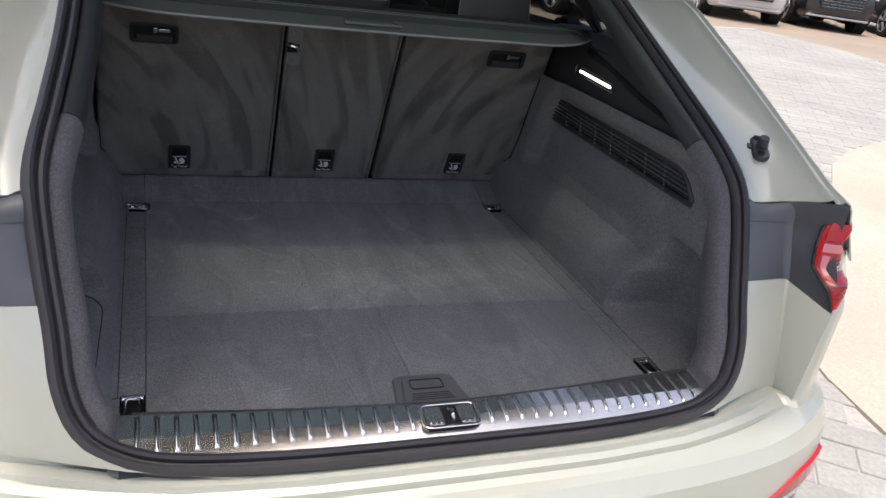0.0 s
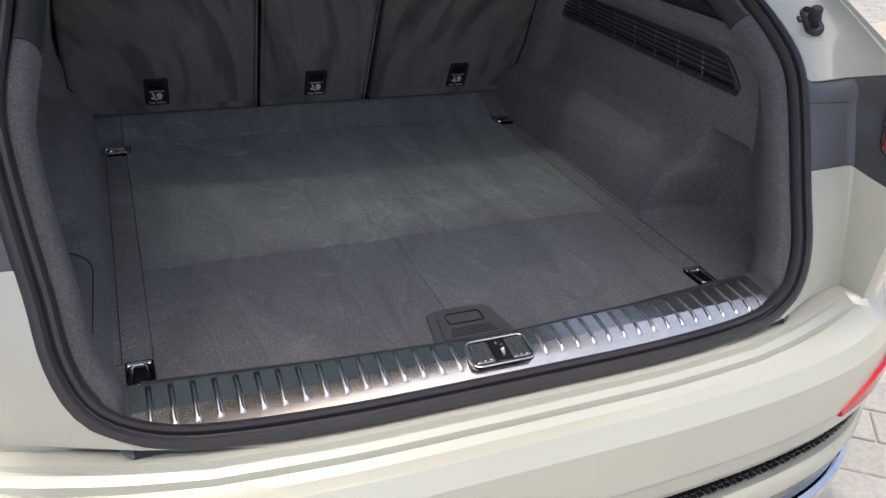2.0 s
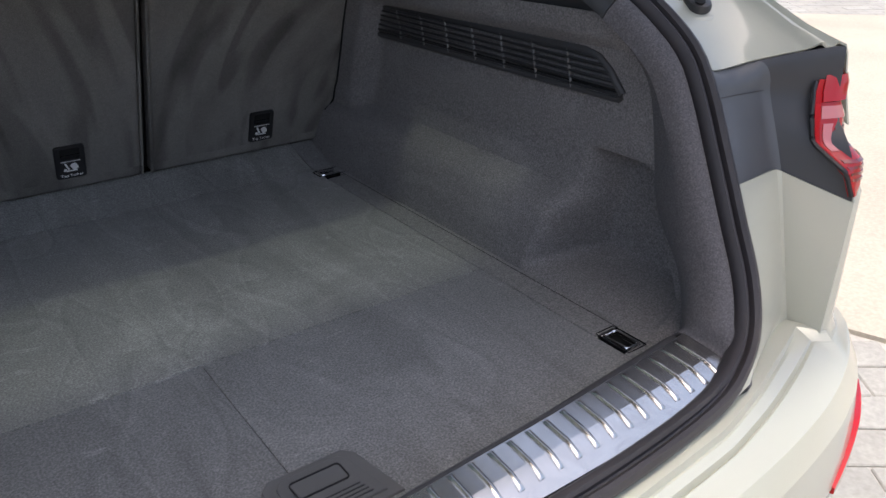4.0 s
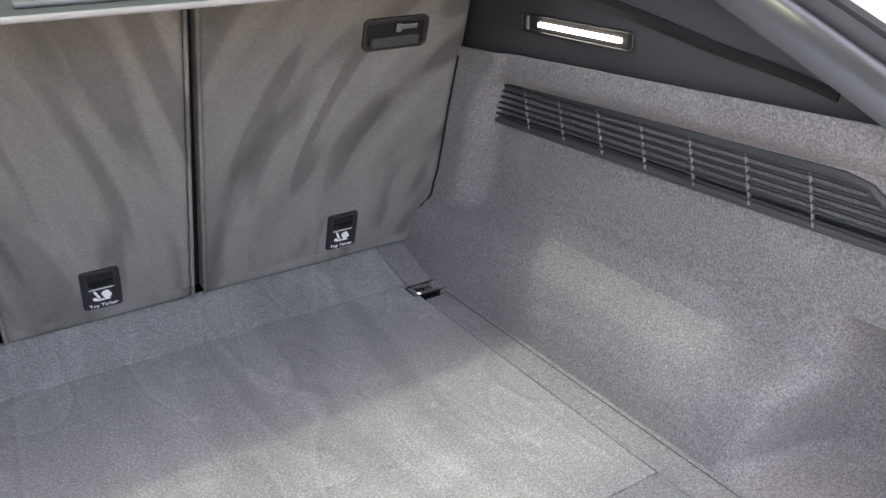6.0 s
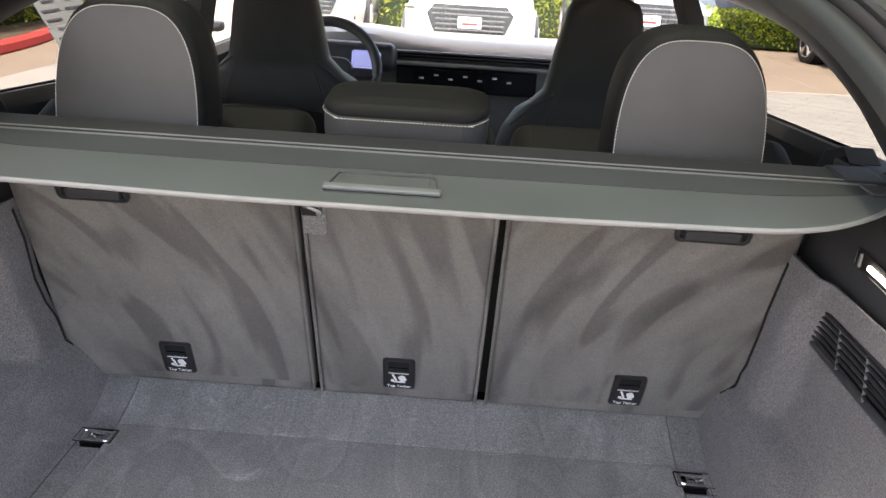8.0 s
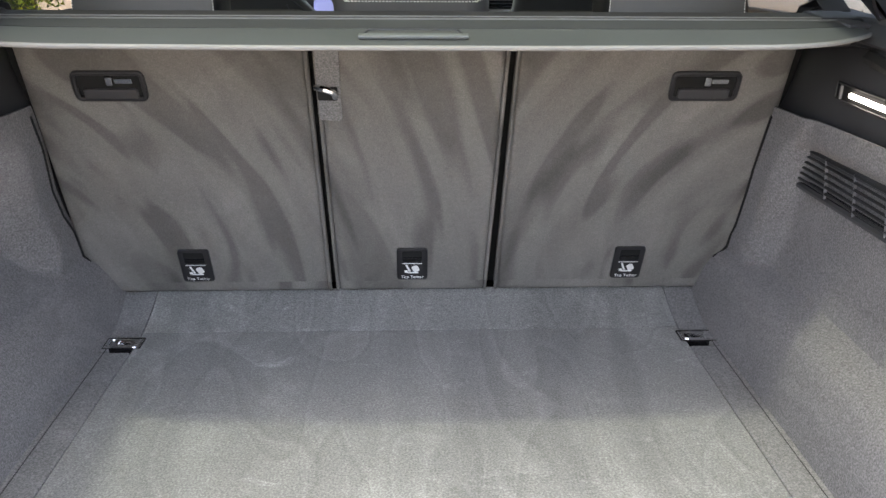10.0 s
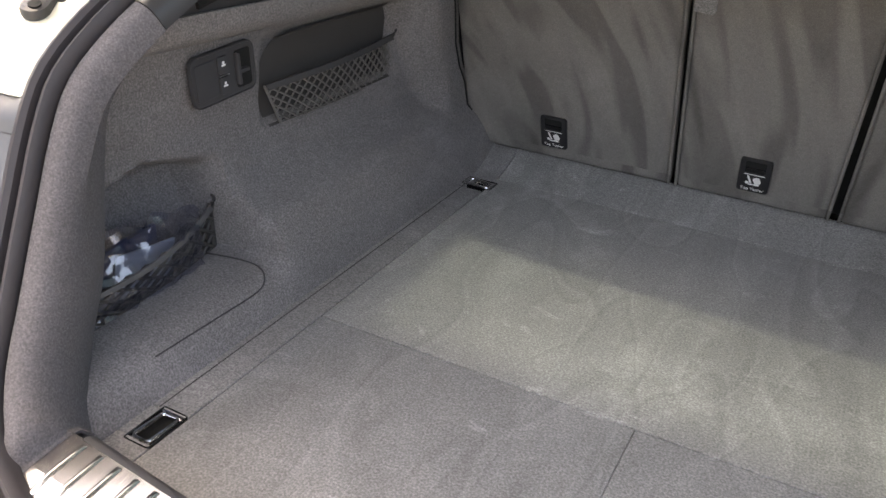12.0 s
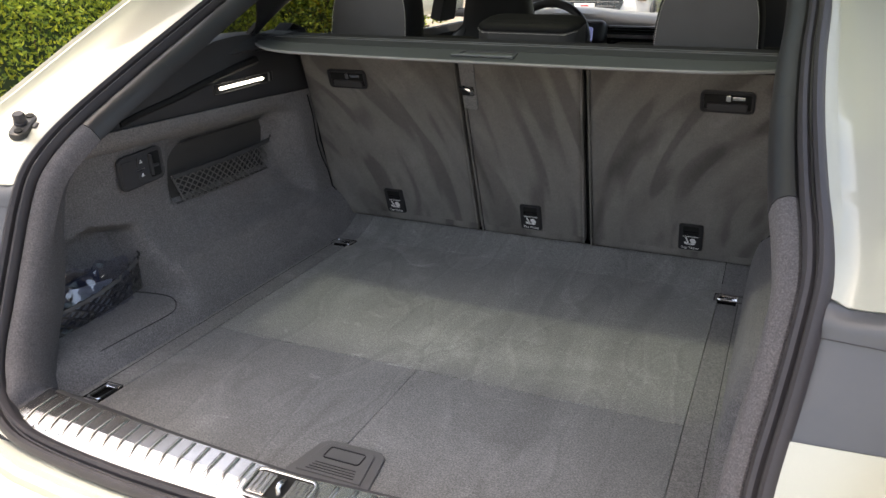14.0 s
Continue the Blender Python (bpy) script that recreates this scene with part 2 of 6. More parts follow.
def stone(name, tone, scale=30, var=0.25, bump=0.4, each=0.0):
    m = shader(name, tone, 0.85, spec=0.3)
    v = coords(m)
    n, big = noisy(m, v, scale, 6, 0.65), noisy(m, v, 0.6, 5, 0.6)
    col = blend(m, tone, ramp(m, n, (0.25, g(1 - var)), (0.75, g(1 + var))))
    col = blend(m, col, ramp(m, big, (0.3, g(0.88)), (0.7, g(1.1))))
    if each:
        o = m.node_tree.nodes.new("ShaderNodeObjectInfo")
        i = m.node_tree.nodes.new("ShaderNodeNewGeometry")
        a = m.node_tree.nodes.new("ShaderNodeMath")
        a.operation = "ADD"
        m.node_tree.links.new(o.outputs["Random"], a.inputs[0])
        m.node_tree.links.new(i.outputs["Random Per Island"], a.inputs[1])
        f = m.node_tree.nodes.new("ShaderNodeMath")
        f.operation = "FRACT"
        m.node_tree.links.new(a.outputs[0], f.inputs[0])
        col = blend(m, col, ramp(m, f.outputs[0], (0.0, (1 - each, 1 - each, 1 - each)), (0.5, (1.0, 0.985, 0.96)), (1.0, (1 + each, 1 + 0.95 * each, 1 + 0.85 * each))))
    base(m, col)
    relief(m, n, bump, 0.004)
    return m


PAVER = stone("paver_stone", (0.300, 0.296, 0.277), 45, 0.2, 0.4, 0.07)
PAVER_BED = stone("paving_bed", (0.36, 0.34, 0.315), 40)
CONCRETE = stone("kerb_concrete", (0.38, 0.345, 0.285), 60, 0.15)
SAND_LINE = stone("border_concrete", (0.46, 0.43, 0.37), 60, 0.15)
TAN_GROUND = stone("tan_paving", (0.275, 0.222, 0.172), 25, 0.15)
RED_KERB = stone("red_kerb_paint", (0.50, 0.06, 0.05), 30, 0.15)
SOIL = stone("soil", (0.10, 0.075, 0.05), 20)


def leafy(name, lo, hi):
    m = shader(name, lo, 0.5, spec=0.3)
    i = m.node_tree.nodes.new("ShaderNodeNewGeometry")
    base(m, ramp(m, i.outputs["Random Per Island"], (0.0, lo), (0.6, hi), (1.0, (hi[0] * 1.5, hi[1] * 1.25, hi[2]))))
    b = m.node_tree.nodes["Principled BSDF"]
    b.inputs["Transmission Weight"].default_value = 0.0
    return m


LEAF = leafy("leaf", (0.045, 0.095, 0.012), (0.25, 0.33, 0.032))
# leaf colour darkened to paint the shade inside the hedges
LEAF_SHADE = leafy("shade_leaf", (0.02, 0.045, 0.01), (0.05, 0.09, 0.02))
BARK = stone("bark", (0.10, 0.07, 0.045), 40)
BAG = clear("bag_film", (0.62, 0.65, 0.78), 0.20, 0.10)
TYRE = grained("tyre_rubber", (0.02, 0.02, 0.02), 0.7, 300)
GLASS_DARK = shader("dark_car_glass", (0.012, 0.015, 0.016), 0.05, spec=0.6)
VENT_POST = grained("pale_vent_post", (0.15, 0.15, 0.155), 0.4, 300)
PULL_GREY = grained("pull_plastic", (0.105, 0.105, 0.108), 0.5, 700)

# ---- building helpers ----
def thing(name, at, label, category, group="", kind=""):
    ob = new(name)
    ob.empty_display_size = 0.05
    ob.matrix_basis = Matrix.Translation(at)
    return tagged(ob, label, category, group, kind)


def part(name, bm, material, parent=None, label="", smooth=True, sharp=38, kind=""):
    me = bpy.data.meshes.new(name)
    bm.normal_update()
    bm.to_mesh(me)
    bm.free()
    me.materials.append(material)
    if smooth:
        me.polygons.foreach_set("use_smooth", [True] * len(me.polygons))
        me.set_sharp_from_angle(angle=radians(sharp))
        if len(me.polygons) <= 230:
            # broad faces between small bevels stay flat
            areas = sorted(p.area for p in me.polygons)
            for p in me.polygons:
                if p.area > 14 * areas[len(areas) // 2]:
                    p.use_smooth = False
    ob = new(name, me)
    if parent:
        ob.parent = parent
        if not parent.parent:
            ob.matrix_parent_inverse = parent.matrix_basis.inverted()
    return tagged(ob, label, kind=kind)


def lone(ob, label, category, group="", kind=""):
    return tagged(ob, label, category, group, kind)


def merge(bm, other):
    me = bpy.data.meshes.new("scratch")
    other.to_mesh(me)
    other.free()
    bm.from_mesh(me)
    bpy.data.meshes.remove(me)
    return bm


def box(c, s, bevel=0.0, turn=None, seg=2):
    bm = bmesh.new()
    bmesh.ops.create_cube(bm, size=1)
    for v in bm.verts:
        v.co = Vector((v.co.x * s[0], v.co.y * s[1], v.co.z * s[2]))
    if bevel:
        bmesh.ops.bevel(bm, geom=bm.edges[:], offset=bevel, segments=seg, profile=0.5, affect="EDGES")
    m = Matrix.Translation(c)
    if turn:
        m = m @ pose(0, 0, 0, *turn)
    bm.transform(m)
    return bm


def loft(rows, wrap=False, cap=False):
    """A sheet through rows of points."""
    bm = bmesh.new()
    vs = [[bm.verts.new(p) for p in r] for r in rows]
    n = len(vs[0])
    for a, b in zip(vs, vs[1:]):
        for k in range(n if wrap else n - 1):
            bm.faces.new((a[k], a[(k + 1) % n], b[(k + 1) % n], b[k]))
    if cap:
        bm.faces.new(vs[0][::-1])
        bm.faces.new(vs[-1])
    bmesh.ops.recalc_face_normals(bm, faces=bm.faces[:])
    return bm


def thicken(bm, t):
    """Gives a sheet a thickness of t against its normals."""
    bm.normal_update()
    geom = bmesh.ops.solidify(bm, geom=bm.faces[:], thickness=t)
    bmesh.ops.recalc_face_normals(bm, faces=bm.faces[:])
    return bm


def curve_table(xs, ys):
    """Smooth curve through the given points (cubic, slopes from the neighbours)."""
    n = len(xs)
    sl = [(ys[min(k + 1, n - 1)] - ys[max(k - 1, 0)]) / (xs[min(k + 1, n - 1)] - xs[max(k - 1, 0)]) for k in range(n)]

    def at(x):
        x = min(max(x, xs[0]), xs[-1])
        k = max(j for j in range(n - 1) if xs[j] <= x)
        h = xs[k + 1] - xs[k]
        u = (x - xs[k]) / h
        return (2 * u ** 3 - 3 * u * u + 1) * ys[k] + (u ** 3 - 2 * u * u + u) * h * sl[k] + (3 * u * u - 2 * u ** 3) * ys[k + 1] + (u ** 3 - u * u) * h * sl[k + 1]
    return at


def smoothstep(a, b, x):
    u = min(1.0, max(0.0, (x - a) / (b - a)))
    return u * u * (3 - 2 * u)


def table(xs, *cols):
    """Smooth look-up of one or more columns against xs."""
    def at(x):
        out = [float(np.interp(x, xs, c)) for c in cols]
        return out[0] if len(out) == 1 else out
    return at


def spline(points, n):
    """n points, evenly spaced, along a smooth curve through the given ones."""
    p = [Vector(q) for q in points]
    p = [2 * p[0] - p[1]] + p + [2 * p[-1] - p[-2]]
    dense = []
    for a, b, c, d in zip(p, p[1:], p[2:], p[3:]):
        for k in range(24):
            t = k / 24
            dense.append(0.5 * ((2 * b) + (c - a) * t + (2 * a - 5 * b + 4 * c - d) * t * t + (3 * b - a - 3 * c + d) * t ** 3))
    dense.append(p[-2])
    arc = np.r_[0, np.cumsum([(b - a).length for a, b in zip(dense, dense[1:])])]
    want = np.linspace(0, arc[-1], n)
    xyz = np.array([tuple(q) for q in dense])
    return [Vector([float(np.interp(w, arc, xyz[:, k])) for k in range(3)]) for w in want]


def tube(points, r, sides=8, taper=None):
    """A round bar along points."""
    rows = []
    n = len(points)
    up = Vector((0.13, 0.31, 0.94))
    for k, p in enumerate(points):
        t = (points[min(k + 1, n - 1)] - points[max(k - 1, 0)]).normalized()
        a = t.cross(up)
        if a.length < 0.05:
            a = t.cross(Vector((1, 0, 0)))
        a.normalize()
        b = t.cross(a)
        q = r if taper is None else r * taper(k / max(1, n - 1))
        rows.append([p + a * math.cos(2 * math.pi * j / sides) * q + b * math.sin(2 * math.pi * j / sides) * q for j in range(sides)])
    return loft(rows, True, True)


def plate(outline, frame_, depth, bevel=0.0, seg=2):
    """A slab with the given 2D outline (u, v), laid by frame_ (u, v and normal to x, y, z), depth along the normal."""
    bm = bmesh.new()
    vs = [bm.verts.new((u, v, 0)) for u, v in outline]
    f = bm.faces.new(vs)
    bm.normal_update()
    if f.normal.z < 0:
        f.normal_flip()
    r = bmesh.ops.extrude_face_region(bm, geom=[f])
    top = [v for v in r["geom"] if isinstance(v, bmesh.types.BMVert)]
    for v in top:
        v.co.z += depth
    bmesh.ops.recalc_face_normals(bm, faces=bm.faces[:])
    if bevel:
        es = [e for e in bm.edges if all(v in top for v in e.verts)]
        bmesh.ops.bevel(bm, geom=es, offset=bevel, segments=seg, profile=0.5, affect="EDGES")
    bm.transform(frame_)
    return bm


def rounded(w, h, r, n=5):
    """Outline of a rounded rectangle about the origin."""
    out = []
    for cx, cy, a in ((w / 2 - r, h / 2 - r, 0), (-w / 2 + r, h / 2 - r, 90), (-w / 2 + r, -h / 2 + r, 180), (w / 2 - r, -h / 2 + r, 270)):
        out += [(cx + r * math.cos(radians(a + 90 * k / n)), cy + r * math.sin(radians(a + 90 * k / n))) for k in range(n + 1)]
    return out


def basis(o, u, v):
    """Frame with origin o, u and v the in-plane directions."""
    u, v = Vector(u).normalized(), Vector(v)
    w = u.cross(v).normalized()
    v = w.cross(u)
    return Matrix(((u.x, v.x, w.x, o[0]), (u.y, v.y, w.y, o[1]), (u.z, v.z, w.z, o[2]), (0, 0, 0, 1)))


def frame_ring(w, h, r, t, depth, m, bevel=0.001):
    """A rounded frame of rim width t."""
    n = 5
    a, b = rounded(w, h, r, n), rounded(w - 2 * t, h - 2 * t, max(0.001, r - t), n)
    rows = [[(u, v, z) for u, v in o] for o, z in ((b, 0), (b, depth - bevel), ([(u + (x - u) * 0.25, v + (y - v) * 0.25) for (u, v), (x, y) in zip(b, a)], depth), ([(u + (x - u) * 0.75, v + (y - v) * 0.75) for (u, v), (x, y) in zip(b, a)], depth), (a, depth - bevel), (a, 0))]
    bm = loft([[Vector(p) for p in row] for row in rows], True)
    bm.transform(m)
    return bm


def mirrored(p, s):
    return Vector((p[0] * s, p[1], p[2]))

# ---- the car: lines of the tailgate opening ----
EDGE = [(0, -0.138, 0.764), (0.25, -0.136, 0.765), (0.433, -0.120, 0.767), (0.521, -0.096, 0.779), (0.574, -0.069, 0.811), (0.601, -0.036, 0.868), (0.611, 0.005, 0.940), (0.623, 0.047, 1.010),
        (0.632, 0.085, 1.075), (0.637, 0.123, 1.127), (0.632, 0.173, 1.169), (0.622, 0.236, 1.209), (0.610, 0.366, 1.274), (0.605, 0.510, 1.338), (0.606, 0.648, 1.395), (0.600, 0.80, 1.456),
        (0.58, 0.96, 1.510), (0.545, 1.15, 1.552), (0.45, 1.28, 1.575), (0.25, 1.33, 1.585), (0, 1.34, 1.588)]
HUB = Vector((0, 0.45, 1.15))
RIGHT = spline(EDGE, 120)
RING = [mirrored(p, -1) for p in RIGHT[:0:-1]] + RIGHT[:-1]


def ring_frames(path, closed=False):
    out = []
    n = len(path)
    for k, p in enumerate(path):
        a = path[(k + 1) % n] if closed else path[min(k + 1, n - 1)]
        b = path[k - 1] if closed else path[max(k - 1, 0)]
        t = (a - b).normalized()
        o = p - HUB
        o = (o - t * o.dot(t)).normalized()
        w = o.cross(t).normalized()
        if w.dot(Vector((0, -1, 0.5))) < 0:
            w = -w
        out.append((p, o, w))
    return out


def swept(path, profile, closed=False, wrap=False, cap=False):
    rows = [[p + o * a + w * b for a, b in profile] for p, o, w in ring_frames(path, closed)]
    if closed:
        rows.append(rows[0])
    return loft(rows, wrap, cap)


car_body = thing("car_body", (0, 1.5, 0), "cream-painted coupe SUV with its boot standing open", "car")
seal = part("boot_seal", swept(RING, [(0.001, -0.012), (0.001, 0.005), (-0.002, 0.012), (-0.007, 0.0155), (-0.0125, 0.0120), (-0.0150, 0.003), (-0.0175, 0.003), (-0.0200, 0.0115), (-0.0245, 0.0145), (-0.0300, 0.0105), (-0.0325, 0.002), (-0.0325, -0.012)], True, True), RUBBER, car_body, "black double-lip rubber seal round the boot opening")

# Painted quarter panels: seal edge, drain channel, ridge, outer skin.
edge_at = table([p.y for p in RIGHT[30:]], [p.x for p in RIGHT[30:]], [p.z for p in RIGHT[30:]])
ridge_at = table((0.0, 0.06, 0.23, 0.40, 0.56, 0.75, 0.95, 1.15, 1.35), (0.785, 0.79, 0.80, 0.782, 0.755, 0.715, 0.67, 0.635, 0.60), (1.140, 1.155, 1.224, 1.315, 1.402, 1.478, 1.545, 1.59, 1.62))


belt_at = table((0.0, 0.10, 0.21, 0.46, 0.80, 1.0), (1.02, 1.05, 1.085, 1.145, 1.205, 1.235))


def channel(u, f, lift=0.0):
    """Point across the drain channel: f 0 at the seal, 1 at the outer ridge; u 0 at the cladding, 1 at the roof."""
    yi, yo = 0.112 + 1.228 * u, 0.004 + 1.336 * u
    ex, ez = edge_at(yi)
    rx, rz = ridge_at(yo)
    d = table((0.0, 0.04, 0.12, 0.3, 0.5, 0.8, 1.0), (0.017, 0.024, 0.036, 0.038, 0.026, 0.010, 0.005))(u)
    dip = table((-0.06, 0.0, 0.05, 0.12, 0.25, 0.5, 0.70, 0.80, 0.845, 0.875, 0.895, 0.915, 0.94, 0.965, 1.0), (0.012, 0.002, 0.35 * d, 0.8 * d, d, d * 0.82, d * 0.52, d * 0.30, d * 0.12, -0.0035, -0.0035, 0.002, 0.002, -0.004, 0.0))(f)
    bow = 0.034 * math.sin(math.pi * min(1, max(0, f))) * max(0.0, 1 - u / 0.12)
    return Vector((ex + (rx - ex) * f, yi + (yo - yi) * min(1, max(0, f)) + bow, ez + (rz - ez) * f - dip + lift))


def quarter(s):
    rows = []
    for k in range(49):
        u = k / 48
        yo = 0.004 + 1.336 * u
        rx, rz = ridge_at(yo)
        sec = [channel(u, f) for f in (-0.06, 0.0, 0.05, 0.12, 0.25, 0.5, 0.70, 0.80, 0.845, 0.875, 0.895, 0.915, 0.94, 0.965, 1.0)] + [(rx + 0.010, yo, rz - 0.014)]
        f = 1.0 if yo < 0.72 else 0.2
        low = rz - 0.014
        belt = min(belt_at(yo), low - 0.004)
        wide = table((0.0, 0.10, 0.3, 0.5), (rx + 0.045, rx + 0.07, 0.88, 0.90))(yo)
        sec += [(rx + 0.010 + (wide - rx) * v * f, yo, low - (low - belt) * v ** 0.8 * (f if f == 1 else 0.1)) for v in (0.25, 0.5, 0.75, 1.0)]
        rows.append([mirrored(p, s) for p in sec])
    return thicken(loft(rows), 0.003)


# Outer side skin below the belt, and the lower corner beside the opening.
def corner_outline(z):
    """Rear corner at height z: seal edge, inner corner, lamp edge, then round to the side."""
    ex = table([p.z for p in RIGHT[14:56]], [p.x for p in RIGHT[14:56]], [p.y for p in RIGHT[14:56]])
    x0, y0 = ex(z)
    cx, cy = table((0.70, 0.745, 0.80, 0.970, 1.077, 1.13), (0.722, 0.721, 0.720, 0.719, 0.725, 0.728), (-0.038, -0.025, -0.011, 0.032, 0.076, 0.097))(z)
    lx, ly = table((0.70, 0.74, 0.80, 0.951, 1.0, 1.03, 1.045, 1.10, 1.15), (0.716, 0.723, 0.7335, 0.760, 0.762, 0.766, 0.776, 0.786, 0.782), (-0.085, -0.081, -0.077, -0.066, -0.050, -0.030, -0.010, 0.006, 0.006))(z)
    return (x0, y0), (cx, cy), (lx, ly)


def corner_rows(s, z0, z1, n, soft=0.0):
    rows = []
    for k in range(n + 1):
        z = z0 + (z1 - z0) * k / n
        (x0, y0), (cx, cy), (lx, ly) = corner_outline(z)
        a = [(x0 - 0.012, y0 + 0.012), (x0, y0)]
        a += [(x0 + (cx - x0) * f, y0 + (cy - y0) * f) for f in (0.3, 0.6, 0.86)]
        a += [(cx - (cx - x0) * 0.05 + (lx - cx) * 0.02, cy - (cy - y0) * 0.05 + (ly - cy) * 0.02)]
        a += [(cx + (lx - cx) * f, cy + (ly - cy) * f) for f in (0.08, 0.35, 0.65, 0.93, 1.0)]
        # the joint to the cladding drops towards the lamp
        drop = 0.030 * max(0.0, 1 - abs(z - 0.974) / 0.10)
        vs = [0, 0, 0, 0, 0, 0, 0.08, 0.35, 0.65, 0.93, 1.0]
        kx, ky = corner_outline(z - drop)[2]
        rows.append([mirrored((x + (kx - lx) * v, y + (ky - ly) * v, z - drop * v), s) for (x, y), v in zip(a, vs)])
    return rows


# Tail plan: outer bumper line and the seam along the sill.
plan = curve_table((0, 0.25, 0.45, 0.6, 0.7, 0.78, 0.84, 0.88, 0.91, 0.93), (-0.232, -0.230, -0.218, -0.196, -0.168, -0.130, -0.086, -0.032, 0.035, 0.10))
seal_y = table((0, 0.25, 0.43, 0.53, 0.60, 0.66, 0.708, 0.728, 0.777, 0.818, 0.855, 0.925), (-0.138, -0.136, -0.120, -0.092, -0.066, -0.046, -0.030, -0.074, -0.056, -0.020, 0.042, 0.15))


top_at = table((-0.2, 0.0, 0.06, 0.12, 0.21, 0.46, 0.80, 1.0, 1.4, 3.4), (1.10, 1.10, 1.085, 1.075, 1.085, 1.145, 1.19, 1.175, 1.12, 1.08))


def side_skin(s):
    rows = []
    for k in range(19):
        z = 0.42 + (1.10 - 0.42) * k / 18
        bulge = 0.03 * math.sin(math.pi * (z - 0.3) / 1.0)
        lx, ly = corner_outline(min(max(z, 0.70), 1.14))[2]
        w = table((0.735, 0.95), (1.3, 1.0))(z)
        prof = [(lx - 0.002, ly + 0.001), (lx + 0.010 * w, ly - 0.002), (lx + 0.036 * w, ly + 0.010), (lx + 0.068 * w, ly + 0.045), (lx + 0.096 * w, ly + 0.11), (lx + 0.122 * w, ly + 0.21), (0.90 + bulge * 0.6, 0.45), (0.93 + bulge, 0.9), (0.95 + bulge, 1.6), (0.95 + bulge, 2.6), (0.93 + bulge, 3.4)]
        if 0.95 < z < 1.12:
            # room behind the lamp
            prof[:3] = [(x, y + 0.014) for x, y in prof[:3]]
        if z < 0.735:
            prof[:6] = [(q * 0.985, plan(q) + 0.03) for q in (0.74, 0.78, 0.83, 0.87, 0.90, 0.925)]
        rows.append([mirrored((x, y, 0.42 + (top_at(y) - 0.42) * k / 18), s) for x, y in prof])
    return thicken(loft(rows), 0.004)


for s in (1, -1):
    part("quarter_panel", quarter(s), PAINT, car_body, "cream quarter panel with a drain channel")
    part("rear_corner", thicken(loft(corner_rows(s, 0.735, 0.972, 12)), 0.004), PAINT, car_body, "", True, 22)
    part("side_panel", side_skin(s), PAINT, car_body)
    # Grey plastic block between the seal and the tail lamp, with a rolled upper band.
    rows = corner_rows(s, 0.9722, 1.074, 8)
    brow = [p + Vector((-s * 0.0012, -0.0012, 0.0)) for p in rows[-1]]
    fs = (-0.06, 0.0, 0.16, 0.32, 0.47, 0.52, 0.55, 0.66, 0.80, 0.95, 1.0)
    top = [mirrored(channel(0.0, f, -0.003), s) for f in fs]
    for lift, move in ((0.35, 0.06), (0.62, 0.20), (0.82, 0.42), (0.95, 0.70), (1.0, 1.0)):
        rows.append([Vector((a.x + (b.x - a.x) * move, a.y + (b.y - a.y) * move, a.z + (b.z - a.z) * lift)) for a, b in zip(rows[8], top)])
    rows.append([p + Vector((0, 0.030, -0.004)) for p in top])
    clad = part("corner_cladding", thicken(loft([q[:7] for q in rows]), 0.004), CLADDING, car_body, "matte grey plastic cladding beside the tail lamp", True, 40)
    # one cladding split at its crease; this facet's shade is painted
    part("lamp_panel", thicken(loft([q[6:] for q in rows]), 0.004), CLADDING_SHADE, clad, "cladding facet that meets the lamp, its shade put in a darker tone", True, 40)
    part("cladding_seam", tube(brow[1:6], 0.0006, 5), RUBBER, clad)
    part("cladding_edge", tube([mirrored(Vector((*corner_outline(z)[1], z)), s) + Vector((0, 0.0035, 0)) for z in np.linspace(0.979, 1.073, 8)], 0.004, 6), CLADDING, clad)

# Bumper in one loft across the tail.


def bumper_section(x):
    a, b = seal_y(abs(x)), plan(abs(x))
    w = smoothstep(0.60, 0.74, abs(x))
    step = 0.0085 * (1 - w)
    b = min(b, a - 0.01)
    m = lambda f: a + (b + 0.035 - a) * f
    q = step * 0.8
    up = 0.011
    gr = 0.0035 * (1 - w)
    return [(a + 0.016, 0.735), (a + 0.006, 0.748 + up), (a - 0.003, 0.7485 + up), (m(0.22), 0.7475 + up), (m(0.25), 0.7475 - q - gr + up), (m(0.30), 0.7470 - q + 0.8 * up), (m(0.45), 0.7455 - q + 0.4 * up), (m(0.48), 0.7455 - 2 * q - gr + 0.3 * up), (m(0.53), 0.7450 - 2 * q + 0.3 * up), (m(0.74), 0.7420 - 2 * q), (m(0.98), 0.7330 - q), (b + 0.032, 0.7315 - q), (b + 0.014, 0.700), (b + 0.012, 0.697), (b + 0.004, 0.650), (b, 0.612), (b + 0.0035, 0.6085), (b + 0.002, 0.604), (b + 0.004, 0.575), (b + 0.012, 0.556), (b + 0.03, 0.552)]


XS = sorted([0.93 * math.copysign(abs(u) ** 0.85, u) for u in np.linspace(-1, 1, 61)] + [k * x for k in (-1, 1) for x in (0.688, 0.699, 0.706, 0.712, 0.7175, 0.723, 0.729, 0.740, 0.752)])
bumper = part("rear_bumper", thicken(loft([[Vector((x, y, z)) for y, z in bumper_section(x)] for x in XS]), 0.004), PAINT, car_body, "cream rear bumper with stepped ridges", True, 17)
low = lambda pts: thicken(loft([[Vector((x, plan(abs(x)) + dy, z)) for dy, z in pts] for x in XS]), 0.004)
part("bumper_grille_backing", low([(0.034, 0.556), (0.034, 0.505)]), DARK, car_body)
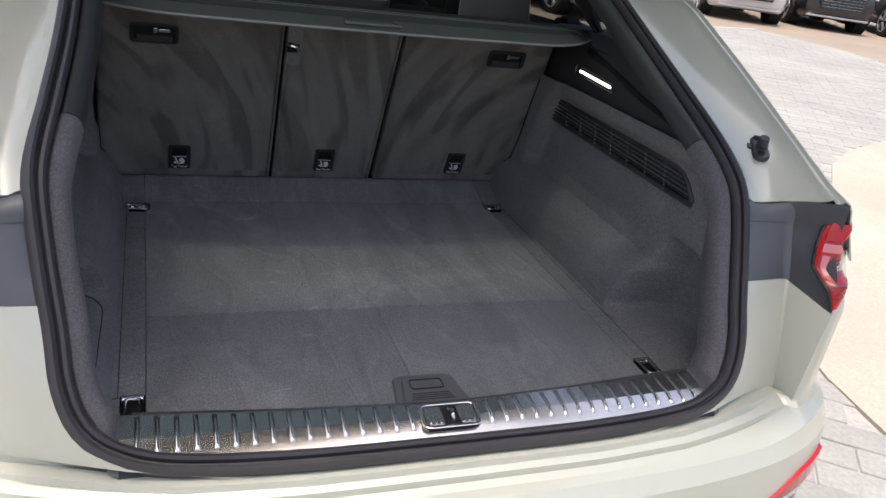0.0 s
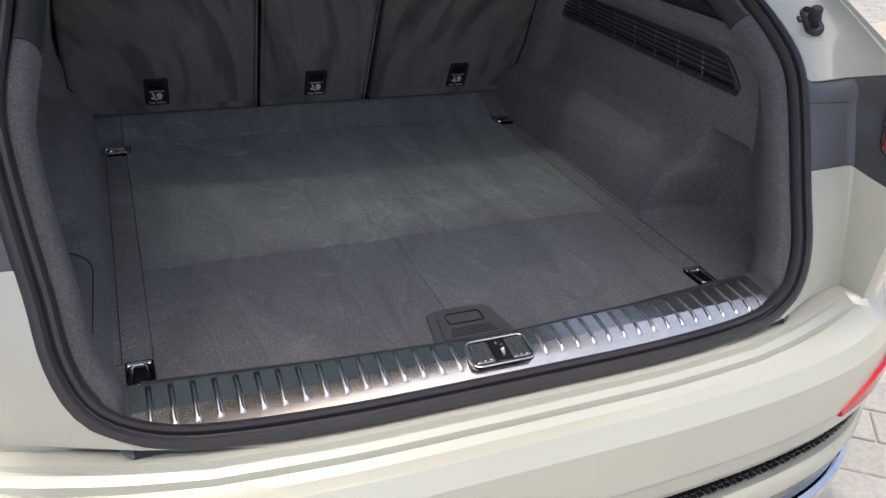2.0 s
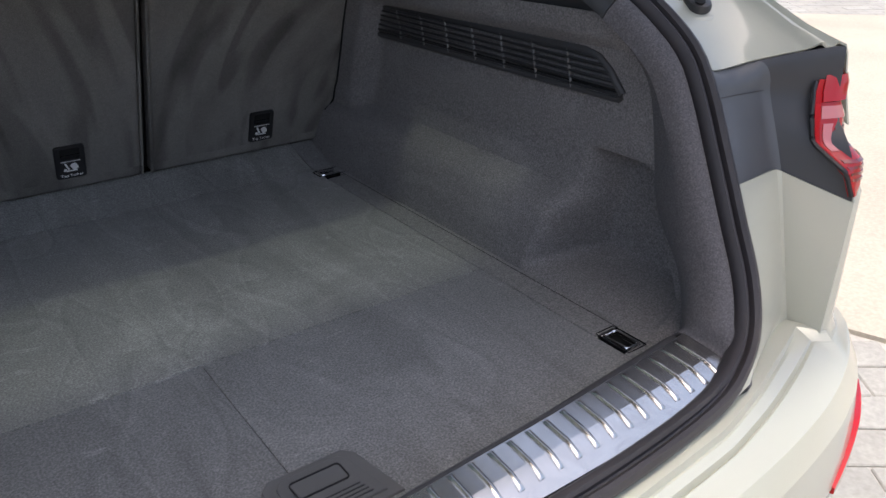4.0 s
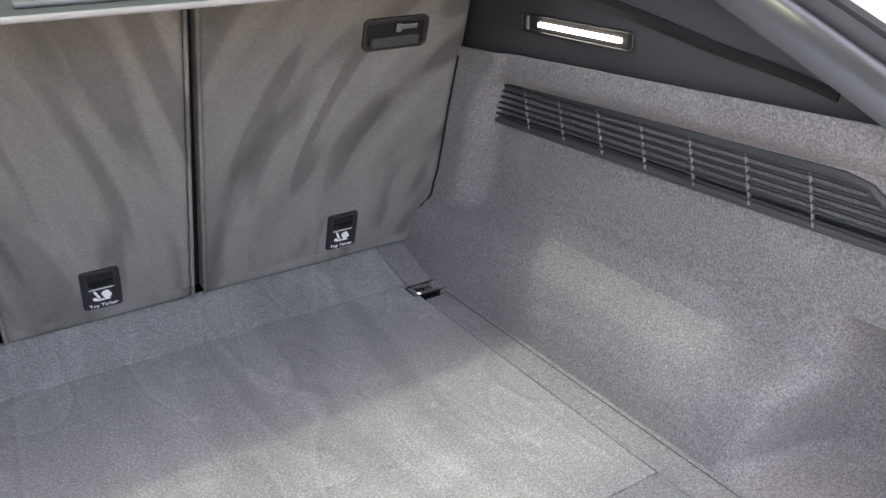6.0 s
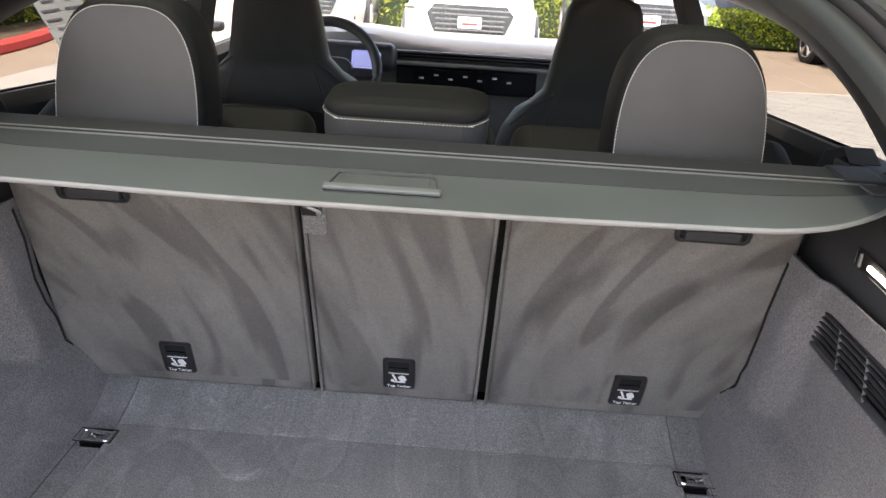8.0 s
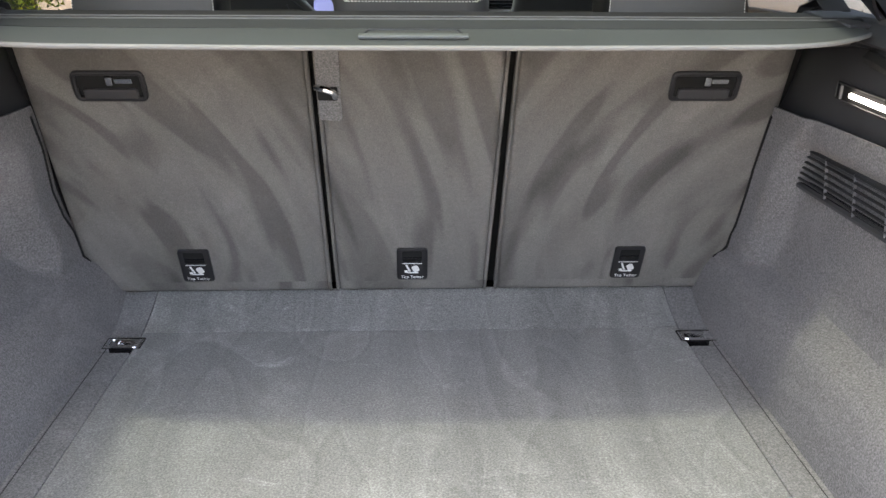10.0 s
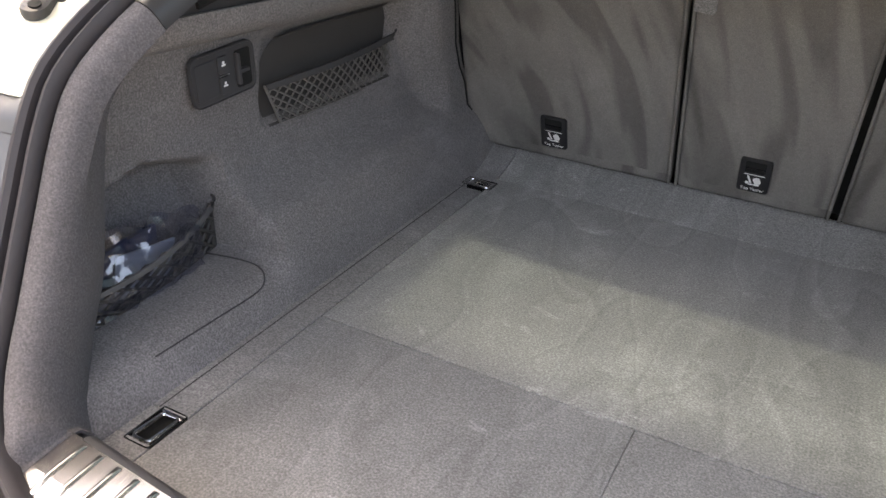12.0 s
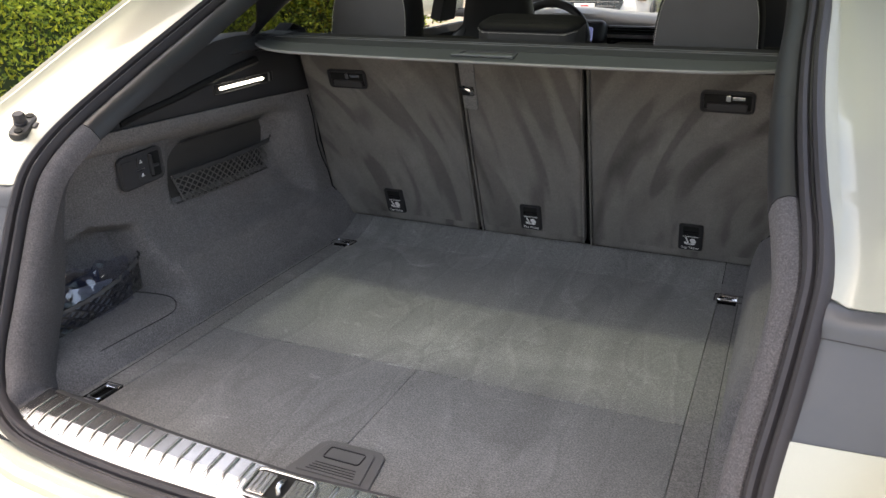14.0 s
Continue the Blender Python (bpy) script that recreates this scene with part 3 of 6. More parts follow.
part("bumper_lip", low([(0.034, 0.508), (0.012, 0.507), (0.006, 0.500), (0.004, 0.470), (0.010, 0.452), (0.03, 0.448)]), PAINT, car_body)
part("diffuser", low([(0.026, 0.452), (0.016, 0.440), (0.020, 0.36), (0.06, 0.33), (0.10, 0.26)]), GLOSS_BLACK, car_body, "gloss black lower diffuser")
part("chrome_strip", low([(0.015, 0.392), (0.004, 0.388), (0.003, 0.372), (0.015, 0.366)]), CHROME, car_body)
grille = bmesh.new()
for k in range(-56, 57):
    x = k * 0.0145
    for j in range(3):
        merge(grille, box((x + (j % 2) * 0.007, plan(abs(x)) + 0.026, 0.516 + 0.014 * j), (0.010, 0.010, 0.003), 0, (0, 20 * (-1) ** k, 0)))
part("bumper_mesh", grille, PLASTIC, car_body, "black honeycomb bumper mesh", False)
for s in (1, -1):
    rows = []
    for k in range(9):
        x = 0.612 + 0.205 * k / 8
        lift = 0.008 * k / 8 - 0.016
        h = 0.014 + 0.032 * min(1, k / 4)
        y = plan(x) - 0.004
        rows.append([mirrored((x, y + 0.012, 0.618 + lift), s), mirrored((x, y, 0.621 + lift), s), mirrored((x, y, 0.616 + h + lift), s), mirrored((x, y + 0.014, 0.620 + h + lift), s)])
    part("reflector", thicken(loft(rows), 0.006), RED_LENS, car_body, "red reflector strip in the bumper")

# Tail lamps: a stepped red lens that wraps round the corner.
lamp_inner = table((0.953, 0.985, 1.0, 1.016, 1.05, 1.066, 1.08, 1.103), (0.759, 0.751, 0.746, 0.744, 0.747, 0.751, 0.758, 0.778), (-0.064, -0.054, -0.030, -0.003, 0.007, 0.012, 0.018, 0.026))
lamp_bulge = table((0.953, 0.965, 0.985, 1.005, 1.03, 1.048, 1.060, 1.067, 1.076, 1.088, 1.103), (0.22, 0.50, 0.76, 0.82, 0.72, 0.55, 0.36, 0.32, 0.55, 0.72, 0.62))


def lamp_at(u, z, lift=0.0):
    """u: 0 at the inner edge, 1 at the rear edge of the corner, 2 well round the side."""
    _, _, (kx, ky) = corner_outline(z)
    ix, iy = lamp_inner(z)
    ky = max(ky, iy - 0.016)
    if u <= 1:
        p = Vector((ix + (kx - ix) * u, iy + (ky - iy) * u, z))
        n = Vector((-0.85, -0.5, 0))
        return p + n.normalized() * (0.006 + lift) * (1 - 0.3 * u)
    f = lamp_bulge(z)
    dx, dy = table((1, 1.2, 1.4, 1.6, 1.8, 2.0), (0, 0.024, 0.047, 0.070, 0.094, 0.114), (0, 0.002, 0.018, 0.044, 0.10, 0.17))(u)
    return Vector((kx + dx * f, ky + dy, z)) + Vector((0.5, -0.85, 0)).normalized() * (0.006 * f + lift)


def lens(u0, u1, z0, z1, lift, nz, deep=0.003):
    return lambda s: thicken(loft([[mirrored(lamp_at(u, z, lift), s) for u in np.linspace(u0, u1, 14)] for z in np.linspace(z0, z1, nz)]), deep)


for s in (1, -1):
    lamp = part("tail_lamp", lens(0.22, 2.0, 0.953, 1.066, 0.0, 30, 0.010)(s), RED_LENS, car_body, "red wraparound tail lamp with a stepped inner edge")
    part("lamp_upper", lens(0.35, 2.0, 1.068, 1.100, 0.006, 12, 0.010)(s), RED_LENS, lamp)
    part("lamp_edge", lens(0.0, 0.24, 0.953, 1.066, 0.002, 26, 0.008)(s), RED_EDGE, lamp, "saturated red inner edge of the lens")
    part("lamp_edge", lens(0.0, 0.36, 1.066, 1.094, 0.002, 8, 0.008)(s), RED_EDGE, lamp)
    part("lamp_step", lens(0.30, 1.5, 1.046, 1.062, 0.002, 5)(s), PINK_LENS, lamp, "pale frosted band across the lens")
    part("lamp_window", lens(0.40, 0.85, 1.008, 1.040, 0.002, 6)(s), PINK_LENS, lamp)
    for z in (0.972, 0.980, 0.988, 0.996, 1.010, 1.017, 1.024, 1.031):
        part("lamp_rib", lens(0.98 if z > 1.0 else 0.45, 1.5, z, z + 0.0035, 0.0015, 2, 0.002)(s), RED_DEEP, lamp)
    part("lamp_bezel", tube([mirrored(lamp_at(0.0, z), s) + Vector((-s * 0.002, 0.003, 0)) for z in np.linspace(0.953, 1.090, 26)], 0.0036, 6), PLASTIC, lamp)

# Tailgate stop buffers: an oval two-hole foot with a rubber peg.
for s in (1, -1):
    m = basis(mirrored((0.722, 0.212, 1.1735), s), mirrored((0.35, 0.86, 0.36), s), mirrored((0.93, -0.33, 0.12), s))
    if (m.to_3x3() @ Vector((0, 0, 1))).z < 0:
        m = m @ Matrix.Diagonal((1, 1, -1, 1))
    part("buffer_seat", plate(rounded(0.104, 0.080, 0.038, 8), m @ Matrix.Translation((0, 0, -0.006)), 0.010, 0.008, 4), PAINT, car_body)
    buf = part("stop_buffer", plate(rounded(0.076, 0.034, 0.0165, 6), m, 0.017, 0.006), PILLAR, car_body, "black rubber tailgate stop on its oval foot")
    part("buffer_tip", tube([m @ Vector((0.002, 0.004, z)) for z in (0.012, 0.020, 0.021, 0.034, 0.037)], 0.0108, 16, lambda u: 1.15 if u < 0.3 else (1.0 if u < 0.9 else 0.82)), RUBBER, buf, "round rubber peg")
    for dx in (-0.025, 0.026):
        part("buffer_hole", tube([m @ Vector((dx, -0.003, z)) for z in (0.0155, 0.0188)], 0.0075, 12), DARK, buf)
    part("buffer_lug", plate(rounded(0.018, 0.012, 0.004), m @ Matrix.Translation((0.006, -0.019, 0.001)), 0.012, 0.003), PILLAR, buf)

# Roof skin, roof lining and pillars.
roof_rows, lining_rows = [], []
for k in range(13):
    y = 1.30 + 1.5 * k / 12
    crown = 1.615 + 0.03 * math.sin(math.pi * k / 12) - 0.05 * (k / 12) ** 2
    roof_rows.append([Vector((x, y, crown - 0.09 * (abs(x) / 0.62) ** 3.5)) for x in np.linspace(-0.62, 0.62, 15)])
    lining_rows.append([Vector((x, y - 0.02, crown - 0.06 - 0.05 * (abs(x) / 0.60) ** 4)) for x in np.linspace(-0.60, 0.60, 15)])
part("roof", thicken(loft(roof_rows), 0.004), PAINT, car_body, "cream roof skin")
LINING = grained("headliner", (0.045, 0.044, 0.043), 0.9, 300)
part("roof_lining", thicken(loft(lining_rows), 0.006), LINING, car_body, "dark fabric roof lining")
for s in (1, -1):
    for y in (0.62, 3.42):
        wheel_at = lambda x, dy=0.0, dz=0.0: Vector((s * x, y + dy, 0.372 - 0.0148 * y + dz))
        tyre = part("wheel", tube([wheel_at(x) for x in (0.70, 0.73, 0.90, 0.93)], 0.372, 32, lambda u: 0.93 if u in (0, 1) else 1.0), TYRE, car_body, "black road tyre")
        part("rim", tube([wheel_at(0.915), wheel_at(0.935)], 0.268, 32), DARK, tyre)
        for k in range(5):
            a = 2 * math.pi * k / 5 + 0.2
            part("rim_spoke", tube([wheel_at(0.936, 0.04 * math.cos(a), 0.04 * math.sin(a)), wheel_at(0.938, 0.262 * math.cos(a), 0.262 * math.sin(a))], 0.026, 6), ALLOY, tyre)
part("underbody", box((0, 1.7, 0.36), (1.7, 3.4, 0.06), 0.02), PLASTIC, car_body)

# ---- the boot ----
FLOOR = 0.74
seat_y = lambda z: 1.080 - (z - 0.772) * 0.3625


sill_y0 = table((-0.52, -0.25, 0, 0.25, 0.52), (-0.097, -0.099, -0.099, -0.099, -0.097))
sill_y1 = table((-0.5, -0.25, 0, 0.25, 0.5), (0.010, -0.014, -0.030, -0.014, 0.010))
# across the sill: inner lip, flat, then a rolled outer half
def sill_pt(x, f):
    y1, y0 = sill_y1(x), sill_y0(x)
    z = table((-0.12, 0.0, 0.06, 0.58, 0.61, 0.8, 1.0), (0.772, 0.788, 0.7930, 0.7878, 0.7868, 0.7800, 0.7705))(f)
    return Vector((x, y1 + (y0 - y1) * f, z))


def frame_rows(i0, i1, s, extra=0.0, cut=99):
    path = [mirrored(p, s) for p in RIGHT[i0:i1]]
    prof = [(-0.030, -0.008), (-0.036, 0.003), (-0.045, 0.0065), (-0.057, 0.004), (-0.0655, -0.005), (-0.072, -0.020), (-0.0755 - extra, -0.042), (-0.0755 - extra, -0.070), (-0.070 - extra, -0.105), (-0.058, -0.140)]
    prof = prof[:cut]
    rows = []
    for k, (p, o, w) in enumerate(ring_frames(path)):
        f = smoothstep(len(path) - 18, len(path) - 2, k) if cut > 20 else 0.0
        k_in = 0.72 + 0.28 * smoothstep(0.87, 1.0, p.z) if s > 0 and cut > 20 else 1.0
        rows.append([p + o * (a if j < 6 else a + (-0.056 - a) * f) + w * (b if j < 6 else b * k_in + (-0.022 - 0.004 * (j - 5) - b * k_in) * f) for j, (a, b) in enumerate(prof)])
    return rows


def frame_trim(*spec):
    return thicken(loft(frame_rows(*spec)), 0.003)


def carpet_foot(s):
    """The carpeted frame runs down and out on to the end of the sill plate."""
    rows = frame_rows(J0, J1 + 1, s)
    fs = (1.08, 1.0, 0.86, 0.68, 0.50, 0.32, 0.16, 0.02, -0.08, -0.12)
    ends = [mirrored(sill_pt(0.5135, f), s) + Vector((0, 0, 0.0012)) for f in fs]
    ends[0] = mirrored(sill_pt(0.5135, 1.0), s) + Vector((0, -0.010, -0.006))
    out = []
    for k in range(11):
        u = k / 10
        h = (2 * u ** 3 - 3 * u ** 2 + 1, u ** 3 - 2 * u ** 2 + u, 3 * u ** 2 - 2 * u ** 3, u ** 3 - u ** 2)
        line = []
        for a, a2, b in zip(rows[0], rows[2], ends):
            d = (b - a).length
            line.append(a * h[0] + (a - a2).normalized() * d * h[1] + b * h[2] + Vector((-s, 0, 0)) * d * 0.8 * h[3])
        out.append(line)
    return thicken(loft(out), 0.003)


def index_at(y, z):
    return min(range(len(RIGHT)), key=lambda k: abs(RIGHT[k].y - y) + abs(RIGHT[k].z - z))


J0 = min(range(len(RIGHT)), key=lambda k: abs(RIGHT[k].x - 0.574) + (0 if RIGHT[k].z < 0.9 else 9))
J1, J2, J3 = index_at(0.222, 1.205), index_at(0.415, 1.29), index_at(0.80, 1.452)

wall_right = table((0.735, 0.80, 0.83, 0.85, 0.862, 0.872, 0.882, 0.92, 1.0, 1.08, 1.104, 1.112, 1.125, 1.15), (0.533, 0.540, 0.546, 0.553, 0.563, 0.584, 0.603, 0.611, 0.610, 0.606, 0.603, 0.588, 0.582, 0.584))
wall_left = table((0.735, 0.78, 0.81, 0.84, 0.86, 0.88, 0.91, 0.95, 1.0, 1.08, 1.104, 1.114, 1.128, 1.15), (0.533, 0.543, 0.553, 0.568, 0.586, 0.620, 0.648, 0.658, 0.660, 0.650, 0.642, 0.606, 0.594, 0.590))
nook_left = table((0.735, 0.768, 0.782, 0.792, 0.800, 0.93, 1.0), (0.533, 0.548, 0.560, 0.584, 0.705, 0.730, 0.72))


def side_x(s, y, z):
    x = wall_right(z) if s > 0 else wall_left(z)
    if s > 0:
        front = 0.258 + (0.95 - z) * 0.27
        # storage pocket: soft shoulder ahead, crisp rounded edge above and behind, sloping floor
        a, b, r = y - (0.073 + (z - 0.76) * 0.385), 0.963 - z, 0.026
        d = r - math.hypot(r - a, r - b) if a < r and b < r else min(a, b)
        w = smoothstep(front + 0.034, front - 0.026, y) * smoothstep(0.736, 0.775, z)
        strip = max(x, 0.604)
        x += (strip + (0.676 - strip) * smoothstep(-0.004, 0.012, d) - x) * w
    else:
        front = 0.395 - 0.02 * smoothstep(0.80, 0.94, z)
        w = smoothstep(front + 0.018, front - 0.018, y) * smoothstep(0.985 - 0.25 * abs(y - 0.26), 0.955 - 0.25 * abs(y - 0.26), z)
        x += (nook_left(z) - x) * w
        # shallow recess behind the upper net
        r = smoothstep(0.480, 0.505, y) * smoothstep(0.865, 0.84, y) * smoothstep(0.955, 0.975, z) * smoothstep(1.10, 1.085, z)
        x += 0.020 * r
    d = seat_y(z) - y
    column = (0.034 if s > 0 else 0.062) * smoothstep(0.120, 0.055, d) * smoothstep(0.84, 0.90, z)
    return max(x - column, min(x, 0.574 if s > 0 else 0.588))


def side_wall(s):
    rows = []
    zs = np.r_[np.linspace(0.735, 0.915, 36), np.linspace(0.918, 0.960, 15), np.linspace(0.965, 1.15, 28)]
    for z in zs:
        y0 = table((0.73, 0.80, 0.95, 1.08, 1.15), (0.005, 0.02, 0.08, 0.15, 0.20))(z)
        y1 = seat_y(z) + 0.012
        e = 0.073 + (z - 0.76) * 0.385
        ys = np.r_[np.linspace(y0, e - 0.006, 12), np.linspace(e - 0.004, e + 0.014, 12), np.linspace(e + 0.018, 0.40, 40), np.linspace(0.41, y1, 68)]
        rows.append([mirrored((side_x(s, y, z), y, z + rise(y) * smoothstep(1.03, 1.12, z)), s) for y in ys])
    return thicken(loft(rows), 0.004)


def rise(y):
    """The lining's top edge climbs gently towards the tail."""
    return 0.025 * (0.97 - y)


panel_top = table((0.235, 0.262, 0.44, 0.62, 0.72, 0.985), (1.180, 1.195, 1.262, 1.300, 1.303, 1.288))


def upper_trim(s):
    """Hard plastic panel from the carpet's top edge up to the pillar and the cover's shelf."""
    rows = []
    for k in range(28):
        y = 0.235 + (0.985 - 0.235) * k / 27
        zb = 1.143 + rise(y)
        zt = panel_top(y)
        xt = table((0.235, 0.44, 0.62, 0.985), (0.590, 0.592, 0.600, 0.655))(y)
        xb = 0.597
        rows.append([mirrored((xb + (xt - xb) * f - 0.012 * math.sin(math.pi * f) * smoothstep(0.25, 0.5, y), y, zb + (zt - zb) * f), s) for f in (-0.04, 0.0, 0.1, 0.25, 0.4, 0.55, 0.7, 0.85, 1.0)])
    return thicken(loft(rows), 0.003)


def trim_x(y, z):
    zt, zb = panel_top(y), 1.143 + rise(y)
    xt = table((0.235, 0.44, 0.62, 0.985), (0.590, 0.592, 0.600, 0.655))(y)
    f = (z - zb) / (zt - zb)
    return 0.597 + (xt - 0.597) * f - 0.012 * math.sin(math.pi * max(0, min(1, f))) * smoothstep(0.25, 0.5, y)


def on_trim(s, y, z, off=0.0):
    return mirrored((trim_x(y, z) - off, y, z), s)


side_trims = {}
for s, side in ((1, "vented"), (-1, "netted")):
    label = "dark grey carpeted boot side lining with a slatted air vent" if s > 0 else "dark grey carpeted boot side lining with storage nets"
    st = thing("boot_side_lining", mirrored((0.6, 0.5, 0.735), s), label, "boot lining", "boot side linings")
    side_trims[s] = st
    part("carpet_wall", side_wall(s), SIDE_CARPET, st)
    # no real gap here: a black rod draws its line of shade
    part("lining_gap", tube([mirrored((side_x(s, seat_y(z) - 0.006, z) - 0.0045, seat_y(z) - 0.0030, z), s) for z in np.linspace(0.852, 1.135, 24)], 0.0024, 6), DARK, st, "black rod that paints the shaded gap beside the seat back")
    part("carpet_frame", frame_trim(J0, J1 + 1, s), FRAME_CARPET, st, "carpeted edge of the opening")
    part("carpet_foot", carpet_foot(s), FRAME_CARPET, st)
    part("pillar_piece", frame_trim(J1, J2 + 1, s, 0.001, 6), PILLAR, st, "smooth dark plastic pillar trim")
    part("pillar_cover", frame_trim(J2, J3 + 1, s, 0.0, 6), PILLAR, st)
    part("pillar_top", frame_trim(J3, len(RIGHT), s, 0.0, 6), PILLAR, st)
    ut = part("upper_panel", upper_trim(s), PLASTIC_SOFT, st, "black plastic upper side panel")
    # Load compartment lamp.
    m = basis(on_trim(s, 0.700, 1.2005, 0.001), on_trim(s, 0.82, 1.200) - on_trim(s, 0.615, 1.2005), (0, 0, 1))
    flip = 1 if (m.to_3x3() @ Vector((0, 0, 1))).x * s < 0 else -1
    if flip < 0:
        m = m @ Matrix.Diagonal((1, 1, -1, 1))
    lampb = part("lamp_bezel", frame_ring(0.236, 0.026, 0.006, 0.003, 0.002, m), PLASTIC, ut, "gloss black lamp surround")
    part("lamp_diffuser", plate(rounded(0.172, 0.0062, 0.002), m @ Matrix.Translation((-0.012, 0, 0)), 0.004, 0.001), LED, ut, "lit white strip lamp")
    part("lamp_recess", plate(rounded(0.232, 0.024, 0.004), m, 0.0008), DARK, ut)
    part("lamp_tab", plate(rounded(0.005, 0.019, 0.002), m @ Matrix.Translation((0.100, 0, 0.001)), 0.003, 0.001), VENT_POST, ut)
    # Slot for the luggage cover along the panel.
    slot = [on_trim(s, y, z - (0.009 if s < 0 else 0.0), 0.0015) for y, z in ((0.315, 1.184), (0.36, 1.195), (0.46, 1.212), (0.56, 1.230), (0.66, 1.244), (0.76, 1.253))]
    part("cover_slot", tube(spline(slot, 20), 0.0085, 6, lambda u: 0.7 + 0.5 * u), DARK, ut, "dark strip that paints the slot's shade")

# Air vent with slats on the right lining.
st = side_trims[1]
VO = [(0.873, 1.098), (0.894, 1.042), (0.226, 1.048), (0.221, 1.055), (0.247, 1.084), (0.270, 1.101), (0.298, 1.107)]
vm = basis((0.6045, 0, 0), (0, 1, 0), (0, 0, 1)) @ Matrix.Diagonal((1, 1, -1, 1))
vent = part("air_vent", plate(VO, vm, 0.0012), DARK, st, "black slatted air vent grille")
rim = [Vector((0.6015, y, z)) for y, z in VO + VO[:1]]
rim = [q for a, b in zip(rim, rim[1:]) for q in (a, a.lerp(b, 0.5))] + [rim[0]]
part("vent_rim", tube(rim, 0.0065, 8), PLASTIC_SOFT, vent)
for j in range(6):
    z = 1.0515 + 0.0095 * j
    y0 = table((1.048, 1.055, 1.084, 1.101), (0.224, 0.226, 0.250, 0.274))(z)
    y1 = 0.890 - (z - 1.042) * 0.36
    part("vent_slat", box((0.6, (y0 + y1) / 2, z), (0.012, y1 - y0, 0.0042), 0.001, (0, 28, 0)), PLASTIC, vent)
for j in range(7):
    y = 0.327 + 0.079 * j
    part("vent_post", box((0.5965, y, 1.0745), (0.004, 0.0020, 0.058), 0, (-14, 0, 0)), VENT_POST, vent)

# Left lining: control panel, nets and nook mat.
st = side_trims[-1]
cm = basis((-0.6385, 0.395, 1.067), (0, 1, 0.06), (0, -0.06, 1))
if (cm.to_3x3() @ Vector((0, 0, 1))).x < 0:
    cm = cm @ Matrix.Diagonal((1, 1, -1, 1))
panel = part("control_panel", plate(rounded(0.118, 0.066, 0.012), cm, 0.006, 0.002), PLASTIC_SOFT, st, "black switch and socket panel")
part("panel_rim", frame_ring(0.122, 0.070, 0.014, 0.0025, 0.0065, cm), PLASTIC_SOFT, panel)
at = lambda u, v, d: cm @ Matrix.Translation((u, v, d))
part("blank_cover", plate(rounded(0.040, 0.050, 0.005), at(-0.036, 0, 0.006), 0.002, 0.001), PLASTIC_SOFT, panel)
for v in (0.014, -0.014):
    sw = part("switch", plate(rounded(0.018, 0.024, 0.003), at(-0.004, v, 0.006), 0.003, 0.001), PLASTIC_SOFT, panel)
    part("switch_mark", merge(plate(rounded(0.008, 0.0025, 0.001), at(-0.004, v, 0.009), 0.0005), plate(rounded(0.004, 0.004, 0.0015), at(-0.004, v + 0.0035, 0.009), 0.0005)), WHITE, panel)
part("switch_line", plate(rounded(0.018, 0.0012, 0.0004), at(-0.004, 0, 0.008), 0.001), ALLOY, panel)
hook_bm = part("bag_hook", merge(box((0, 0, 0), (0.006, 0.044, 0.008), 0.002), box((0.010, -0.004, 0), (0.020, 0.006, 0.008), 0.002)), PLASTIC_SOFT, panel)
hook_bm.matrix_basis = at(0.022, 0.002, 0.010)
part("hook_recess", plate(rounded(0.030, 0.052, 0.004), at(0.036, 0, 0.006), 0.0008), DARK, panel)


part("net_pocket_back", loft([[Vector((-(side_x(-1, y, z) - 0.0065), y, z)) for y in np.linspace(0.503 + 0.05 * max(0.0, (z - 1.045) / 0.05) ** 2.2, 0.845 - 0.02 * max(0.0, (z - 1.06) / 0.035) ** 2, 16)] for z in np.linspace(0.957, 1.095, 14)]), grained("black_flock", (0.052, 0.050, 0.049), 0.9, 800), st, "black lined pocket behind the net")
part("nook_seam", tube(spline([Vector(p) for p in ((-0.660, 0.353, 0.8045), (-0.610, 0.370, 0.8000), (-0.577, 0.373, 0.7955), (-0.558, 0.360, 0.7865), (-0.552, 0.335, 0.7805), (-0.553, 0.25, 0.7810), (-0.555, 0.15, 0.7820))], 36), 0.0012, 5), SEAM, st)


def net(corners, nu, nv, bow, cord, sag=0.0):
    """Diagonal cord net between four corners (top rear, top front, bottom front, bottom rear), bowed off the wall."""
    a, b, c, d = [Vector(p) for p in corners]

    def q(u, v):
        top, bot = a.lerp(b, u), d.lerp(c, u)
        p = top.lerp(bot, v)
        p.x += bow * math.sin(math.pi * min(1, max(0, u))) * (1 - 0.75 * v)
        p.z -= sag * math.sin(math.pi * u) * (1 - v)
        return p
    bm = bmesh.new()
    for k in range(-nv, nu + 1):
        for sgn in (1, -1):
            pts = []
            for j in range(13):
                v = j / 12
                u = (k + (v * nv if sgn > 0 else (1 - v) * nv)) / nu
                if -0.001 <= u <= 1.001:
                    w = q(u, v)
                    w.x += 0.0012 * sgn
                    pts.append(w)
            if len(pts) > 1:
                merge(bm, tube(pts, cord, 5))
    for v0, r in ((1.0, cord * 1.3),):
        merge(bm, tube([q(u, v0) for u in np.linspace(0, 1, 13)], r, 5))
    for u0 in (0.0, 1.0):
        merge(bm, tube([q(u0, v) for v in np.linspace(0, 1, 6)], cord * 1.3, 5))
    band = loft([[q(u, v) + Vector((dx, 0, 0)) for v, dx in ((-0.03, 0.002), (0.10, 0.004))] for u in np.linspace(0, 1, 25)])
    return bm, thicken(band, 0.003)


